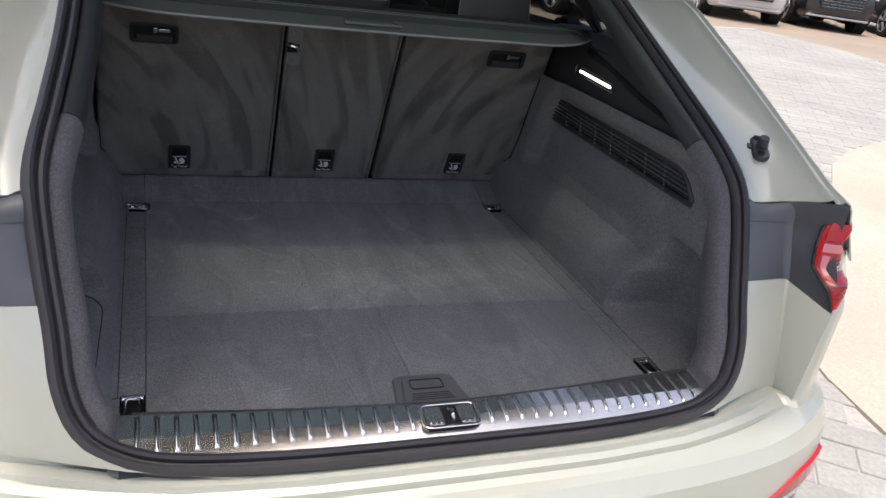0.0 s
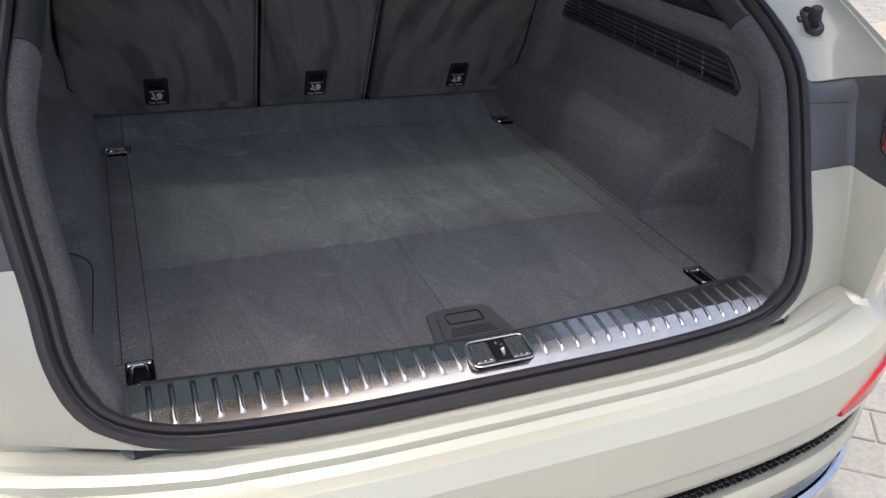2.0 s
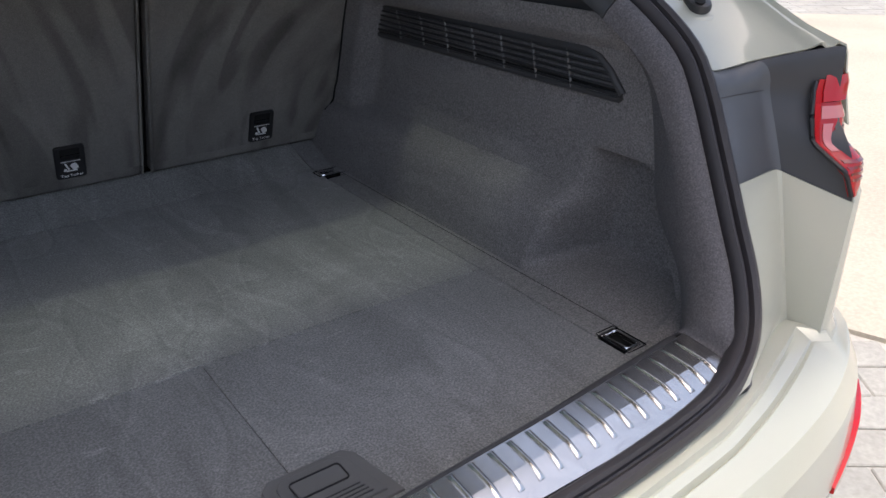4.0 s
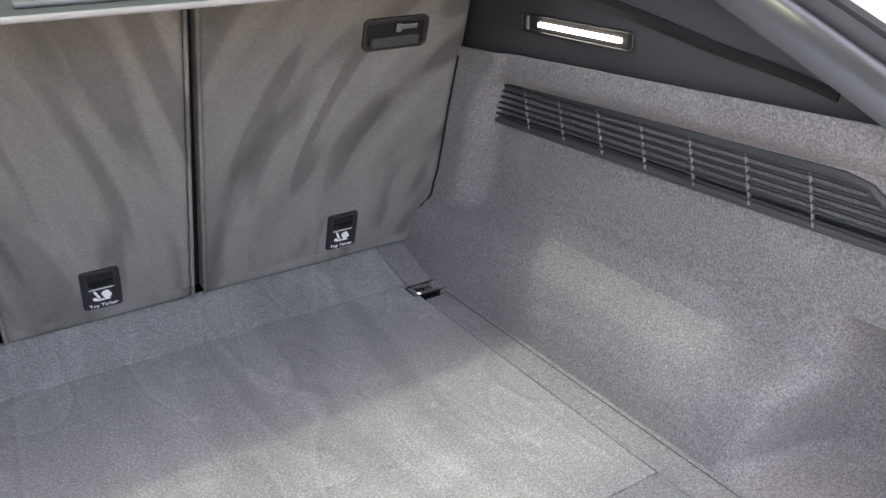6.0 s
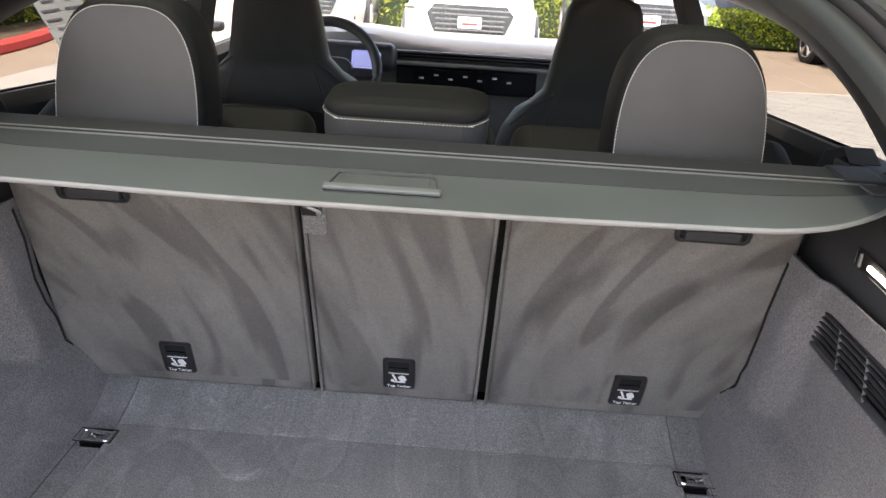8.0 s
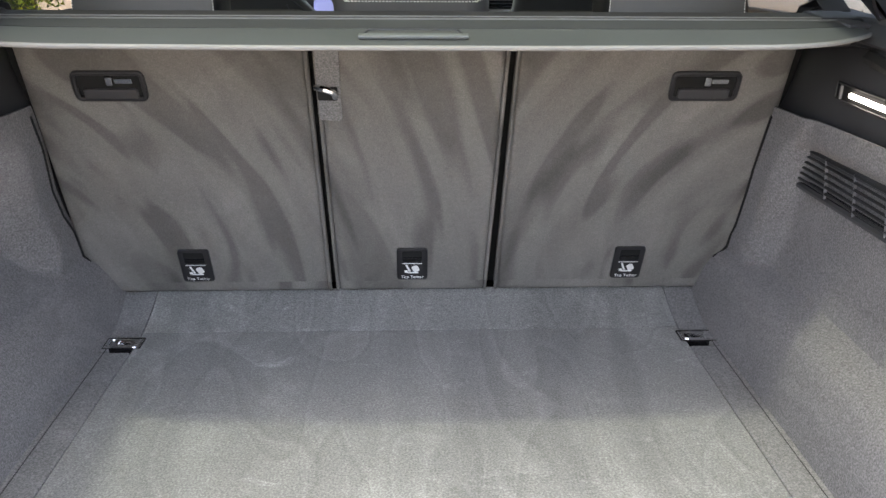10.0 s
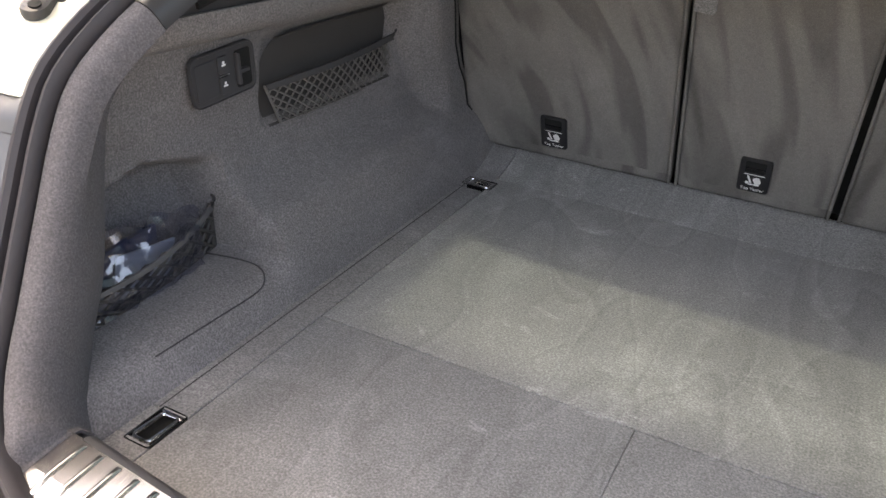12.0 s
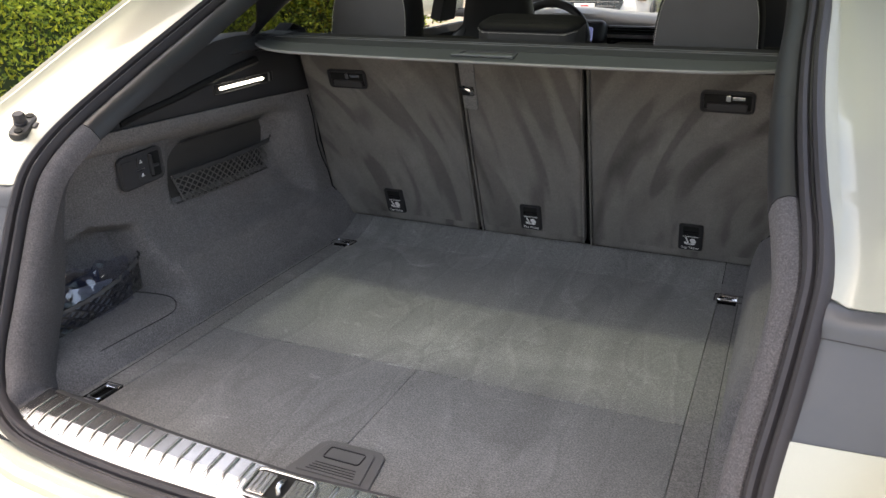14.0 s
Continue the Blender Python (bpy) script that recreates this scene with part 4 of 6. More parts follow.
# black cord in two tones: the upper net's highlights are painted pale
CORD_LIT = grained("net_cord", (0.115, 0.110, 0.105), 0.45, 500, 0.25, 0.5)
CORD_BLACK = grained("black_net_cord", (0.045, 0.044, 0.044), 0.4, 500, 0.25, 0.5)
BAND = grained("net_band", (0.055, 0.055, 0.057), 0.9, 400)
for nm, corners, nu, nv, bow in (("upper_net", ((-0.650, 0.493, 1.024), (-0.660, 0.862, 1.030), (-0.660, 0.858, 0.950), (-0.652, 0.527, 0.958)), 16, 4, 0.012), ("lower_net", ((-0.640, 0.085, 0.850), (-0.668, 0.377, 0.872), (-0.668, 0.379, 0.800), (-0.640, 0.085, 0.799)), 9, 3, 0.030)):
    bm, band = net(corners, nu, nv, bow, 0.0017 if nv > 3 else 0.0026)
    n_ob = part(nm, bm, CORD_LIT if nv > 3 else CORD_BLACK, st, "black elastic storage net")
    part("net_band", band, BAND if nv > 3 else PULL_GREY, n_ob)
    part("net_hook", tube(spline([Vector(corners[1]) + Vector((0.004, -0.004, -0.006)), Vector(corners[1]) + Vector((0.008, 0.002, 0.010)), Vector(corners[1]) + Vector((0.002, 0.004, 0.014))], 8), 0.003, 6), PLASTIC, n_ob)

# ---- boot floor ----
boot_floor = thing("boot_floor", (0, 0.45, 0.70), "worn dark grey carpeted boot floor in hinged panels", "boot floor")


def panel_box(x0, x1, y0, y1, z=FLOOR, t=0.012, r=0.0034):
    return box(((x0 + x1) / 2, (y0 + y1) / 2, z - t / 2), (x1 - x0, y1 - y0, t), r * 0.5, None, 2)


part("front_panel", panel_box(-0.4772, 0.4772, 0.3864, 0.988), FLOOR_CARPET, boot_floor, "rubbed carpet panel")
part("rear_panel", panel_box(-0.4772, -0.0104, -0.030, 0.3844), FLOOR_CARPET_DIM_L, boot_floor, "left rear carpet panel, nap and dimmer light in its darker tone")
part("rear_panel", panel_box(-0.0100, 0.4772, -0.030, 0.3844), FLOOR_CARPET_DIM_R, boot_floor, "right rear carpet panel, nap and dimmer light in its darker tone")
for s in (1, -1):
    for y0, y1 in ((0.118, 0.915),):
        part("side_strip", panel_box(min(s * 0.4780, s * 0.534), max(s * 0.4780, s * 0.534), y0, y1, FLOOR + 0.001), STRIP_CARPET, boot_floor)
    for y0, y1 in ((0.0655, 0.1165), (0.9165, 0.9745)):
        part("side_strip", panel_box(min(s * 0.5175, s * 0.534), max(s * 0.5175, s * 0.534), y0, y1, FLOOR + 0.001), STRIP_CARPET, boot_floor)
    part("side_strip", panel_box(min(s * 0.4780, s * 0.534), max(s * 0.4780, s * 0.534), -0.005, 0.064, FLOOR + 0.001), STRIP_CARPET, boot_floor)
    part("corner_flap", thicken(loft([[Vector((s * x, y, z)) for x in (0.4795, 0.50, 0.53, 0.56, 0.59)] for y, z in ((0.976, FLOOR + 0.001), (0.992, FLOOR + 0.002), (1.010, FLOOR + 0.005), (1.030, FLOOR + 0.010), (1.050, FLOOR + 0.016), (1.070, FLOOR + 0.024), (1.095, FLOOR + 0.034))]), 0.006), STRIP_CARPET, boot_floor)
part("seat_flap", thicken(loft([[Vector((x, y, z)) for x in np.linspace(-0.478, 0.478, 9)] for y, z in ((0.988, FLOOR - 0.004), (0.990, FLOOR - 0.001), (0.993, FLOOR), (1.002, FLOOR + 0.002), (1.016, FLOOR + 0.0055), (1.032, FLOOR + 0.0100), (1.050, FLOOR + 0.0155), (1.070, FLOOR + 0.0235), (1.095, FLOOR + 0.034))]), 0.006), FLOOR_CARPET, boot_floor, "carpet flap below the seat backs")
part("floor_tray", box((0, 0.55, 0.710), (1.06, 1.10, 0.012), 0.003), STRIP_CARPET, boot_floor)

for s in (1, -1):
    part("strip_seam", tube([Vector((s * 0.5213, y, FLOOR + 0.0009)) for y in np.linspace(0.118, 0.93, 9)], 0.0010, 5), SEAM, boot_floor)

# Folding pull handle in the floor.
hm = basis((0.008, 0.066, FLOOR + 0.0005), (1, 0, 0), (0, 1, 0))
pull = part("pull_handle", plate([(-0.072, -0.045), (0.072, -0.045), (0.058, 0.040), (0.046, 0.052), (-0.046, 0.052), (-0.058, 0.040)], hm, 0.004, 0.002), PULL_GREY, boot_floor, "black plastic floor pull handle")
part("pull_flap", plate([(-0.055, -0.036), (0.055, -0.036), (0.044, 0.032), (0.036, 0.042), (-0.036, 0.042), (-0.044, 0.032)], hm @ Matrix.Translation((0, 0, 0.004)), 0.003, 0.0015), PULL_GREY, pull)
part("pull_grip", frame_ring(0.064, 0.030, 0.006, 0.002, 0.0018, hm @ Matrix.Translation((0, 0.016, 0.007))), PLASTIC, pull)
for k in range(4):
    part("pull_rib", box((0.008, 0.066 - 0.012 - 0.006 * k, FLOOR + 0.008), (0.070 + 0.004 * k, 0.0018, 0.0016), 0.0005), PLASTIC_SOFT, pull)

# Tie-down rings in the four corners.
def tie_down(at_, turn, cup):
    t = thing("tie_down_ring", at_, "chrome tie-down ring folded into its floor recess", "tie-down", "boot tie-down rings")
    m = pose(*at_, 0, 0, turn)
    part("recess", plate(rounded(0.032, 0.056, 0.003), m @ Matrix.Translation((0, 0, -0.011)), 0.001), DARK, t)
    part("surround", frame_ring(0.040, 0.066, 0.004, 0.003, 0.0125, m @ Matrix.Translation((0, 0, -0.011))), GLOSS_BLACK, t)
    part("loop", frame_ring(0.031, 0.056, 0.009, 0.0062, 0.0060, m @ Matrix.Translation((0, 0, -0.004)) @ pose(0, 0, 0, 3, 0, 0), 0.0022), CHROME, t)
    part("hinge_bar", tube([m @ Vector((x, -0.027, -0.002)) for x in (-0.016, 0.016)], 0.0032, 8), CHROME, t)
    if cup:
        part("cup_plate", thicken(loft([[m @ Vector((x, y, z)) for x in (-0.011, 0.0, 0.011)] for y, z in ((-0.024, -0.002), (-0.012, -0.005), (0.002, -0.006), (0.012, -0.003))]), 0.001), CHROME, t, "bright pressed cup plate")
    return t


for x, y, turn, cup in ((-0.498, 0.090, 180, False), (0.501, 0.092, 180, False), (-0.499, 0.948, 90, True), (0.501, 0.952, 90, True)):
    tie_down((x, y, FLOOR), turn, cup)

# ---- load sill ----
sill = thing("load_sill", (0, -0.05, 0.74), "ribbed brushed stainless steel boot sill plate", "sill plate")
xs = np.linspace(-0.516, 0.516, 41)
plate_bm = loft([[sill_pt(x, f) for f in (0.10, 0.12, 0.3, 0.58, 0.61, 0.72, 0.86, 0.97, 1.0)] for x in xs])
sill_plate = part("steel_plate", thicken(plate_bm, 0.002), STEEL, sill, "", True, 12)
part("sill_liner", thicken(loft([[Vector((x, sill_y1(x) + 0.022, 0.738)), Vector((x, sill_y1(x) + 0.014, 0.752)), Vector((x, sill_y1(x) + 0.006, 0.778)), sill_pt(x, 0.0) + Vector((0, 0, 0.001)), sill_pt(x, 0.06), sill_pt(x, 0.12) + Vector((0, 0, 0.0005))] for x in np.linspace(-0.497, 0.497, 41)]), 0.004), PLASTIC_SOFT, sill, "black plastic inner lip of the sill")
part("sill_skirt", thicken(loft([[sill_pt(x, 0.995) + Vector((0, 0.001, -0.0012)), Vector((x, sill_y0(x) - 0.007, 0.762)), Vector((x, sill_y0(x) - 0.010, 0.752)), Vector((x, sill_y0(x) - 0.006, 0.742))] for x in np.linspace(-0.515, 0.515, 45)]), 0.003), PLASTIC, sill, "black plastic edge below the steel plate")
part("sill_base", box((0, -0.055, 0.745), (0.92, 0.07, 0.05), 0.004), PLASTIC, sill)


def rib(x):
    rows = []
    for f, hgt in ((0.15, 0.0), (0.175, 0.0018), (0.3, 0.0020), (0.55, 0.0020), (0.62, 0.0024), (0.78, 0.0024), (0.82, 0.0015), (0.835, 0.0)):
        c = sill_pt(x, f)
        w = 0.0040
        rows.append([c + Vector((dx, 0, 0.0006 + hgt * k)) for dx, k in ((-w, 0), (-w * 0.55, 0.85), (0, 1), (w * 0.55, 0.85), (w, 0))])
    return loft(rows)


for k in range(36):
    x = -0.489 + 0.978 * k / 35
    if abs(x - 0.003) > 0.062:
        part("rib", rib(x), STEEL, sill_plate)

# Lock striker pocket in the middle of the sill.
lm = basis((-0.004, -0.069, 0.7885), (1, 0, 0), (0, 0.985, 0.17))
lock = part("striker_pocket", plate(rounded(0.088, 0.046, 0.010), lm, 0.0015), DARK, sill, "steel-rimmed lock striker pocket")
part("pocket_rim", frame_ring(0.104, 0.056, 0.014, 0.006, 0.0055, lm), STEEL, lock)
for sx in (-1, 1):
    part("pocket_cheek", plate(rounded(0.030, 0.040, 0.004), lm @ Matrix.Translation((sx * 0.029, 0, 0.001)), 0.003, 0.001), STEEL, lock)
    for k in (-1, 0, 1):
        pr = part("pocket_rib", box((0, 0, 0), (0.0035, 0.036, 0.003), 0.001), STEEL, lock)
        pr.matrix_basis = lm @ Matrix.Translation((sx * 0.029 + 0.009 * k, 0, 0.0045))
part("striker", tube(spline([lm @ Vector(p) for p in ((0.004, -0.012, -0.006), (0.002, -0.004, 0.008), (0.002, 0.004, 0.009), (0.0, 0.014, 0.002))], 10), 0.0042, 8), CHROME, lock)

# Clear plastic bag with papers, held behind the lower net.
bag = thing("plastic_bag", (-0.65, 0.2, 0.80), "crumpled clear plastic bag with papers behind the net", "bag")
rows = []
for j in range(15):
    v = j / 14
    row = []
    for k in range(22):
        u = k / 21
        y = 0.095 + 0.235 * u
        top = 0.922 + 0.034 * noise.noise(Vector((u * 5.0, 3.1, 0))) - 0.05 * abs(u - 0.35) + 0.014 * noise.noise(Vector((u * 15, 1, 0)))
        z = 0.803 + (top - 0.803) * v
        x = 0.640 + 0.016 * math.sin(math.pi * u) * math.sin(math.pi * min(1, v + 0.1)) * -1.0
        x += 0.016 * abs(noise.noise(Vector((u * 7, v * 6, 2)))) - 0.012 * abs(noise.noise(Vector((u * 15, v * 13, 5))))
        row.append(Vector((-x, y, z)))
    rows.append(row)
part("bag_film", loft(rows), BAG, bag, "", True, 25)
part("papers", box((-0.660, 0.19, 0.845), (0.006, 0.15, 0.085), 0.001, (4, 6, 0)), grained("dark_leaflet", (0.05, 0.06, 0.10), 0.4, 200), bag, "dark leaflet")
part("papers", box((-0.653, 0.235, 0.836), (0.003, 0.10, 0.065), 0.001, (-8, 6, 0)), LABEL_PAPER, bag)
part("red_tag", box((-0.646, 0.115, 0.822), (0.003, 0.022, 0.022), 0.001, (12, 4, 0)), RED_PRINT, bag)

# ---- rear seat ----
SEAT_N = Vector((0, -1, -0.3625)).normalized()
SEAT_UP = Vector((0, -0.3625, 1)).normalized()


def on_seat(x, z, off=0.0):
    return Vector((x, seat_y(z), z)) + SEAT_N * off


def seat_plate(outline, depth, off=0.0, bevel=0.0):
    """outline in (x, height z); laid on the sloping seat back."""
    o = Vector((0, seat_y(0.772), 0.772))
    m = basis(o + SEAT_N * off, (1, 0, 0), SEAT_UP)
    k = 1 / SEAT_UP.z
    pts = [(x, (z - 0.772) * k) for x, z in outline]
    if (m.to_3x3() @ Vector((0, 0, 1))).dot(SEAT_N) < 0:
        m = m @ Matrix.Diagonal((1, 1, -1, 1))
    return plate(pts, m, depth, bevel, 3)


rear_seat = thing("rear_seat", (0, 1.25, 0.40), "three-part folding rear seat with carpeted backs", "car seat")


def pillow_panel(x0, x1, x0t, x1t, corner):
    """Padded carpeted back: outline with rounded lower corner, slightly crowned."""
    rows = []
    zs = [0.7745, 0.779, 0.786, 0.793, 0.80, 0.81, 0.82, 0.83, 0.845, 0.88, 0.95, 1.02, 1.10, 1.18, 1.235, 1.26]
    for z in zs:
        f = (z - 0.775) / 0.485
        a, b = x0 + (x0t - x0) * f, x1 + (x1t - x1) * f
        c = 0.034 * (1 - smoothstep(0.766, 0.835, z)) if corner else 0.004 * (1 - smoothstep(0.772, 0.79, z))
        if corner > 0:
            b -= c
        elif corner < 0:
            a += c
        edge = -0.006 if z < 0.776 else 0.0
        row = []
        for u in (0, 0.006, 0.018, 0.05, 0.15, 0.3, 0.5, 0.7, 0.85, 0.95, 0.982, 0.994, 1):
            x = a + (b - a) * u
            d = min(u, 1 - u) * (b - a)
            crown = -0.012 * max(0, 1 - d / 0.007) ** 2
            dz = min(1, (z - 0.772) / 0.012)
            crown -= 0.008 * (1 - dz) ** 2
            row.append(on_seat(x, z, crown + edge * 0.5))
        rows.append([on_seat(a, z, -0.03)] + row + [on_seat(b, z, -0.03)])
    return loft(rows)


backs = []
for nm, x0, x1, x0t, x1t, c, lab in (("left_back", -0.592, -0.1545, -0.578, -0.1565, -1, "wide grey carpeted seat back"), ("centre_back", -0.1405, 0.1335, -0.1430, 0.1430, 0, "narrow grey carpeted centre seat back"), ("right_back", 0.1535, 0.592, 0.1580, 0.578, 1, "wide grey carpeted seat back")):
    backs.append(part("seat_back", pillow_panel(x0, x1, x0t, x1t, c), SEAT_CARPET, rear_seat, lab, True, 60))
part("seat_core", box(on_seat(0, 1.0, -0.05), (1.21, 0.03, 0.50), 0.004, (19.9, 0, 0)), DARK, rear_seat)
# Upholstered front faces and the tops of the rear seat backs.
for x0, x1 in ((-0.60, -0.155), (-0.14, 0.135), (0.155, 0.60)):
    part("seat_cushion", box(((x0 + x1) / 2, 1.165, 0.985), (x1 - x0 - 0.004, 0.13, 0.60), 0.032, (19.9, 0, 0), 4), LEATHER, rear_seat, "black leather rear seat back")
part("bench", box((0, 1.42, 0.66), (1.18, 0.52, 0.18), 0.05, None, 3), LEATHER, rear_seat)
# Piping along the gaps.
for x, xt in ((-0.1545, -0.1565), (-0.1405, -0.1430), (0.1335, 0.1430), (0.1535, 0.1580)):
    part("seam_piping", tube([on_seat(x + (xt - x) * f, 0.78 + 0.475 * f, 0.0) for f in np.linspace(0, 1, 12)], 0.0032, 6), SEAT_CARPET, rear_seat)

# Top tether covers with their printed mark; the words are set in small type.
for k, x in enumerate((-0.391, -0.002, 0.394)):
    c = on_seat(x, 0.841, 0.0)
    m = basis(c, (1, 0, 0), SEAT_UP)
    if (m.to_3x3() @ Vector((0, 0, 1))).dot(SEAT_N) < 0:
        m = m @ Matrix.Diagonal((1, 1, -1, 1))
    tet = part("tether_cover", plate(rounded(0.056, 0.076, 0.006), m, 0.0045, 0.0018), PLASTIC, backs[k], "black top tether anchor cover with white print")
    m2 = m @ Matrix.Translation((0, 0, 0.0046))
    # flat black sheet; the opening's shade is only colour
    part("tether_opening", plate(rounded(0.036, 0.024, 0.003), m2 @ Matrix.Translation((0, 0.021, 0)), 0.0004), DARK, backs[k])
    part("tether_flap", plate(rounded(0.034, 0.010, 0.002), m2 @ Matrix.Translation((0, 0.014, 0)), 0.0022, 0.0008), GLOSS_BLACK, backs[k])
    mark = plate(rounded(0.036, 0.0014, 0.0005), m2 @ Matrix.Translation((0, 0.0035, 0)), 0.0005)
    merge(mark, plate(rounded(0.012, 0.015, 0.004), m2 @ Matrix.Translation((0.006, -0.0095, 0)) @ pose(0, 0, 0, 0, 0, 25), 0.0005))
    merge(mark, plate(rounded(0.0035, 0.018, 0.0015), m2 @ Matrix.Translation((-0.0075, -0.008, 0)) @ pose(0, 0, 0, 0, 0, 22), 0.0005))
    merge(mark, plate(rounded(0.020, 0.0028, 0.001), m2 @ Matrix.Translation((0.001, -0.019, 0)), 0.0005))
    merge(mark, plate(rounded(0.006, 0.006, 0.002), m2 @ Matrix.Translation((-0.011, -0.016, 0)), 0.0005))
    part("tether_mark", mark, WHITE, backs[k])
    word = bpy.data.curves.new("tether_words", "FONT")
    word.body = "Top Tether"
    word.size, word.extrude, word.align_x = 0.0088, 0.0002, "CENTER"
    wob = new("tether_words", word)
    word.materials.append(WHITE)
    wob.parent = backs[k]
    wm = basis(c, (1, 0, 0), SEAT_UP)
    wob.matrix_basis = Matrix.Translation(SEAT_N * 0.0052) @ wm @ Matrix.Translation((0, -0.0325, 0))

# Release handles near the top of the outer backs.
for k, x in ((0, -0.451), (2, 0.449)):
    c = on_seat(x, 1.1855, 0.0)
    m = basis(c, (1, 0, 0), SEAT_UP)
    if (m.to_3x3() @ Vector((0, 0, 1))).dot(SEAT_N) < 0:
        m = m @ Matrix.Diagonal((1, 1, -1, 1))
    # the recess is a thin black sheet with its shade painted in
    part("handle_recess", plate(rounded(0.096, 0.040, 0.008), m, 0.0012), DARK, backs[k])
    part("handle_surround", frame_ring(0.108, 0.050, 0.010, 0.007, 0.005, m), PLASTIC, backs[k], "black release handle surround")
    part("release_lever", plate(rounded(0.080, 0.016, 0.004), m @ Matrix.Translation((0, -0.012, 0.001)), 0.005, 0.002), PLASTIC_SOFT, backs[k])
    part("lever_stud", merge(plate(rounded(0.010, 0.014, 0.002), m @ Matrix.Translation((0.002, 0.010, 0.001)), 0.006, 0.001), plate(rounded(0.026, 0.008, 0.001), m @ Matrix.Translation((0.022, 0.009, 0.001)), 0.003, 0.001)), CHROME, backs[k])
# Belt guide with its hook at the top corner of the centre back.
part("belt_flap", seat_plate([(-0.1435, 1.130), (-0.112, 1.128), (-0.1085, 1.132), (-0.107, 1.262), (-0.1435, 1.262)], 0.003, 0.0005, 0.0012), STRIP_CARPET, backs[1], "flap beside the belt slot")
c = on_seat(-0.128, 1.175, 0.003)
part("belt_slot", box(c, (0.030, 0.010, 0.022), 0.002, (20, 0, 0)), DARK, backs[1])
part("belt_hook", tube(spline([c + Vector(p) for p in ((-0.018, -0.006, 0.010), (-0.004, -0.012, 0.008), (0.010, -0.010, 0.002), (0.012, -0.006, -0.006))], 10), 0.005, 8), CHROME, backs[1], "chrome belt hook")


def headrest(cx, w, h, z0, y0, depth):
    """Padded headrest: rounded slab with a stitched seam round its rear face."""
    rows = []
    def outline(scale, dz=0.0):
        pts = []
        hw = w / 2 * scale
        top = h * scale
        for k in range(33):
            a = math.pi * k / 32
            # rounded arch
            ca, sa = math.cos(a), math.sin(a)
            e = 0.60
            px = hw * math.copysign(abs(ca) ** e, ca)
            pz = top * abs(sa) ** 0.74
            pts.append((px, pz))
        return pts
    for f, sc, back in ((0.0, 0.90, 0.0), (0.03, 0.955, 0.0), (0.10, 0.985, 0.0), (0.22, 1.0, 0), (0.6, 1.02, 0), (0.85, 0.99, 0), (0.97, 0.92, 0), (1.0, 0.82, 0)):
        y = y0 + depth * f
        lean = -0.12
        rows.append([Vector((cx + px, y + pz * lean * -1.0, z0 + pz)) for px, pz in outline(sc)])
    bm = loft(rows, False)
    vs = bm.verts[:]
    n = 33
    bm.verts.ensure_lookup_table()
    bm.faces.new([bm.verts[k] for k in range(n)])
    bm.faces.new([bm.verts[len(vs) - n + k] for k in range(n)][::-1])
    for r in range(len(rows) - 1):
        bm.faces.new((bm.verts[r * n], bm.verts[r * n + n - 1], bm.verts[(r + 1) * n + n - 1], bm.verts[(r + 1) * n]))
    bmesh.ops.recalc_face_normals(bm, faces=bm.faces[:])
    seam = [Vector((cx + px, y0 + depth * 0.012 + pz * 0.12, z0 + pz)) for px, pz in outline(0.935)]
    return bm, seam


def stitch_bm(seam, n, out):
    bm = bmesh.new()
    arc = spline(seam, n * 2 + 1)
    for a, b in zip(arc[::2], arc[1::2]):
        merge(bm, tube([a + out, a.lerp(b, 1.2) + out], 0.0007, 5))
    return bm


for cx, w in ((-0.386, 0.214), (0.392, 0.216)):
    bm, seam = headrest(cx, w, 0.180, 1.272, 0.925, 0.105)
    hr = part("headrest", bm, LEATHER, rear_seat, "black leather headrest with pale stitching", True, 50)
    part("face_panel", plate([(p.x - cx, (p.z - 1.272) * 1.0072) for p in seam[::-1]], basis((cx, 0.9245, 1.272), (1, 0, 0), (0, 0.12, 1)), 0.0012), LEATHER_LIT, hr, "smooth rear face, its reflected light put in a paler leather tone", True, 30)
    part("stitching", stitch_bm(seam, 105, Vector((0, -0.0048, 0))), THREAD, hr, "pale contrast stitching")
    for dx in (-0.05, 0.05):
        part("headrest_post", tube([Vector((cx + dx, 0.985, 1.15)), Vector((cx + dx, 0.975, 1.29))], 0.006, 8), CHROME, hr)
# Low centre headrest: a base in the paler lit leather tone and a black padded top that climbs towards the front of the
# car.
def low_top(x, y):
    """Height of the padded top over the plan; y runs from -1 at the boot side to 1."""
    return 1.332 + 0.008 * y - 0.004 * (abs(x) / 0.115) ** 4 - 0.006 * abs(y) ** 6


def low_ring(k, lift, pull=0.0):
    return [Vector((x, 0.998 + y + 0.006 * (x / 0.11) ** 2, low_top(x, y / 0.062) + lift)) for x, y in rounded(0.236 * k, (0.126 - pull) * k, 0.036 * k, 6)]


base_rows = [[Vector((p.x * k, 0.998 + (p.y - 0.998) * k, z if z < 1.3 else p.z - 0.006)) for p in low_ring(1.0, 0.0)] for z, k in ((1.262, 0.97), (1.285, 1.0), (1.31, 1.0))]
chr_ = part("headrest", loft(base_rows, True, True), LEATHER_LIT, rear_seat, "low leather centre headrest, base in the paler lit tone, black top", True, 60)
part("padded_top", loft([low_ring(1.0, -0.0065), low_ring(1.008, -0.003), low_ring(0.995, 0.0), low_ring(0.96, 0.003), low_ring(0.85, 0.0055), low_ring(0.5, 0.007), low_ring(0.15, 0.0075)], True, True), LEATHER, chr_, "black leather padded top", True, 60)
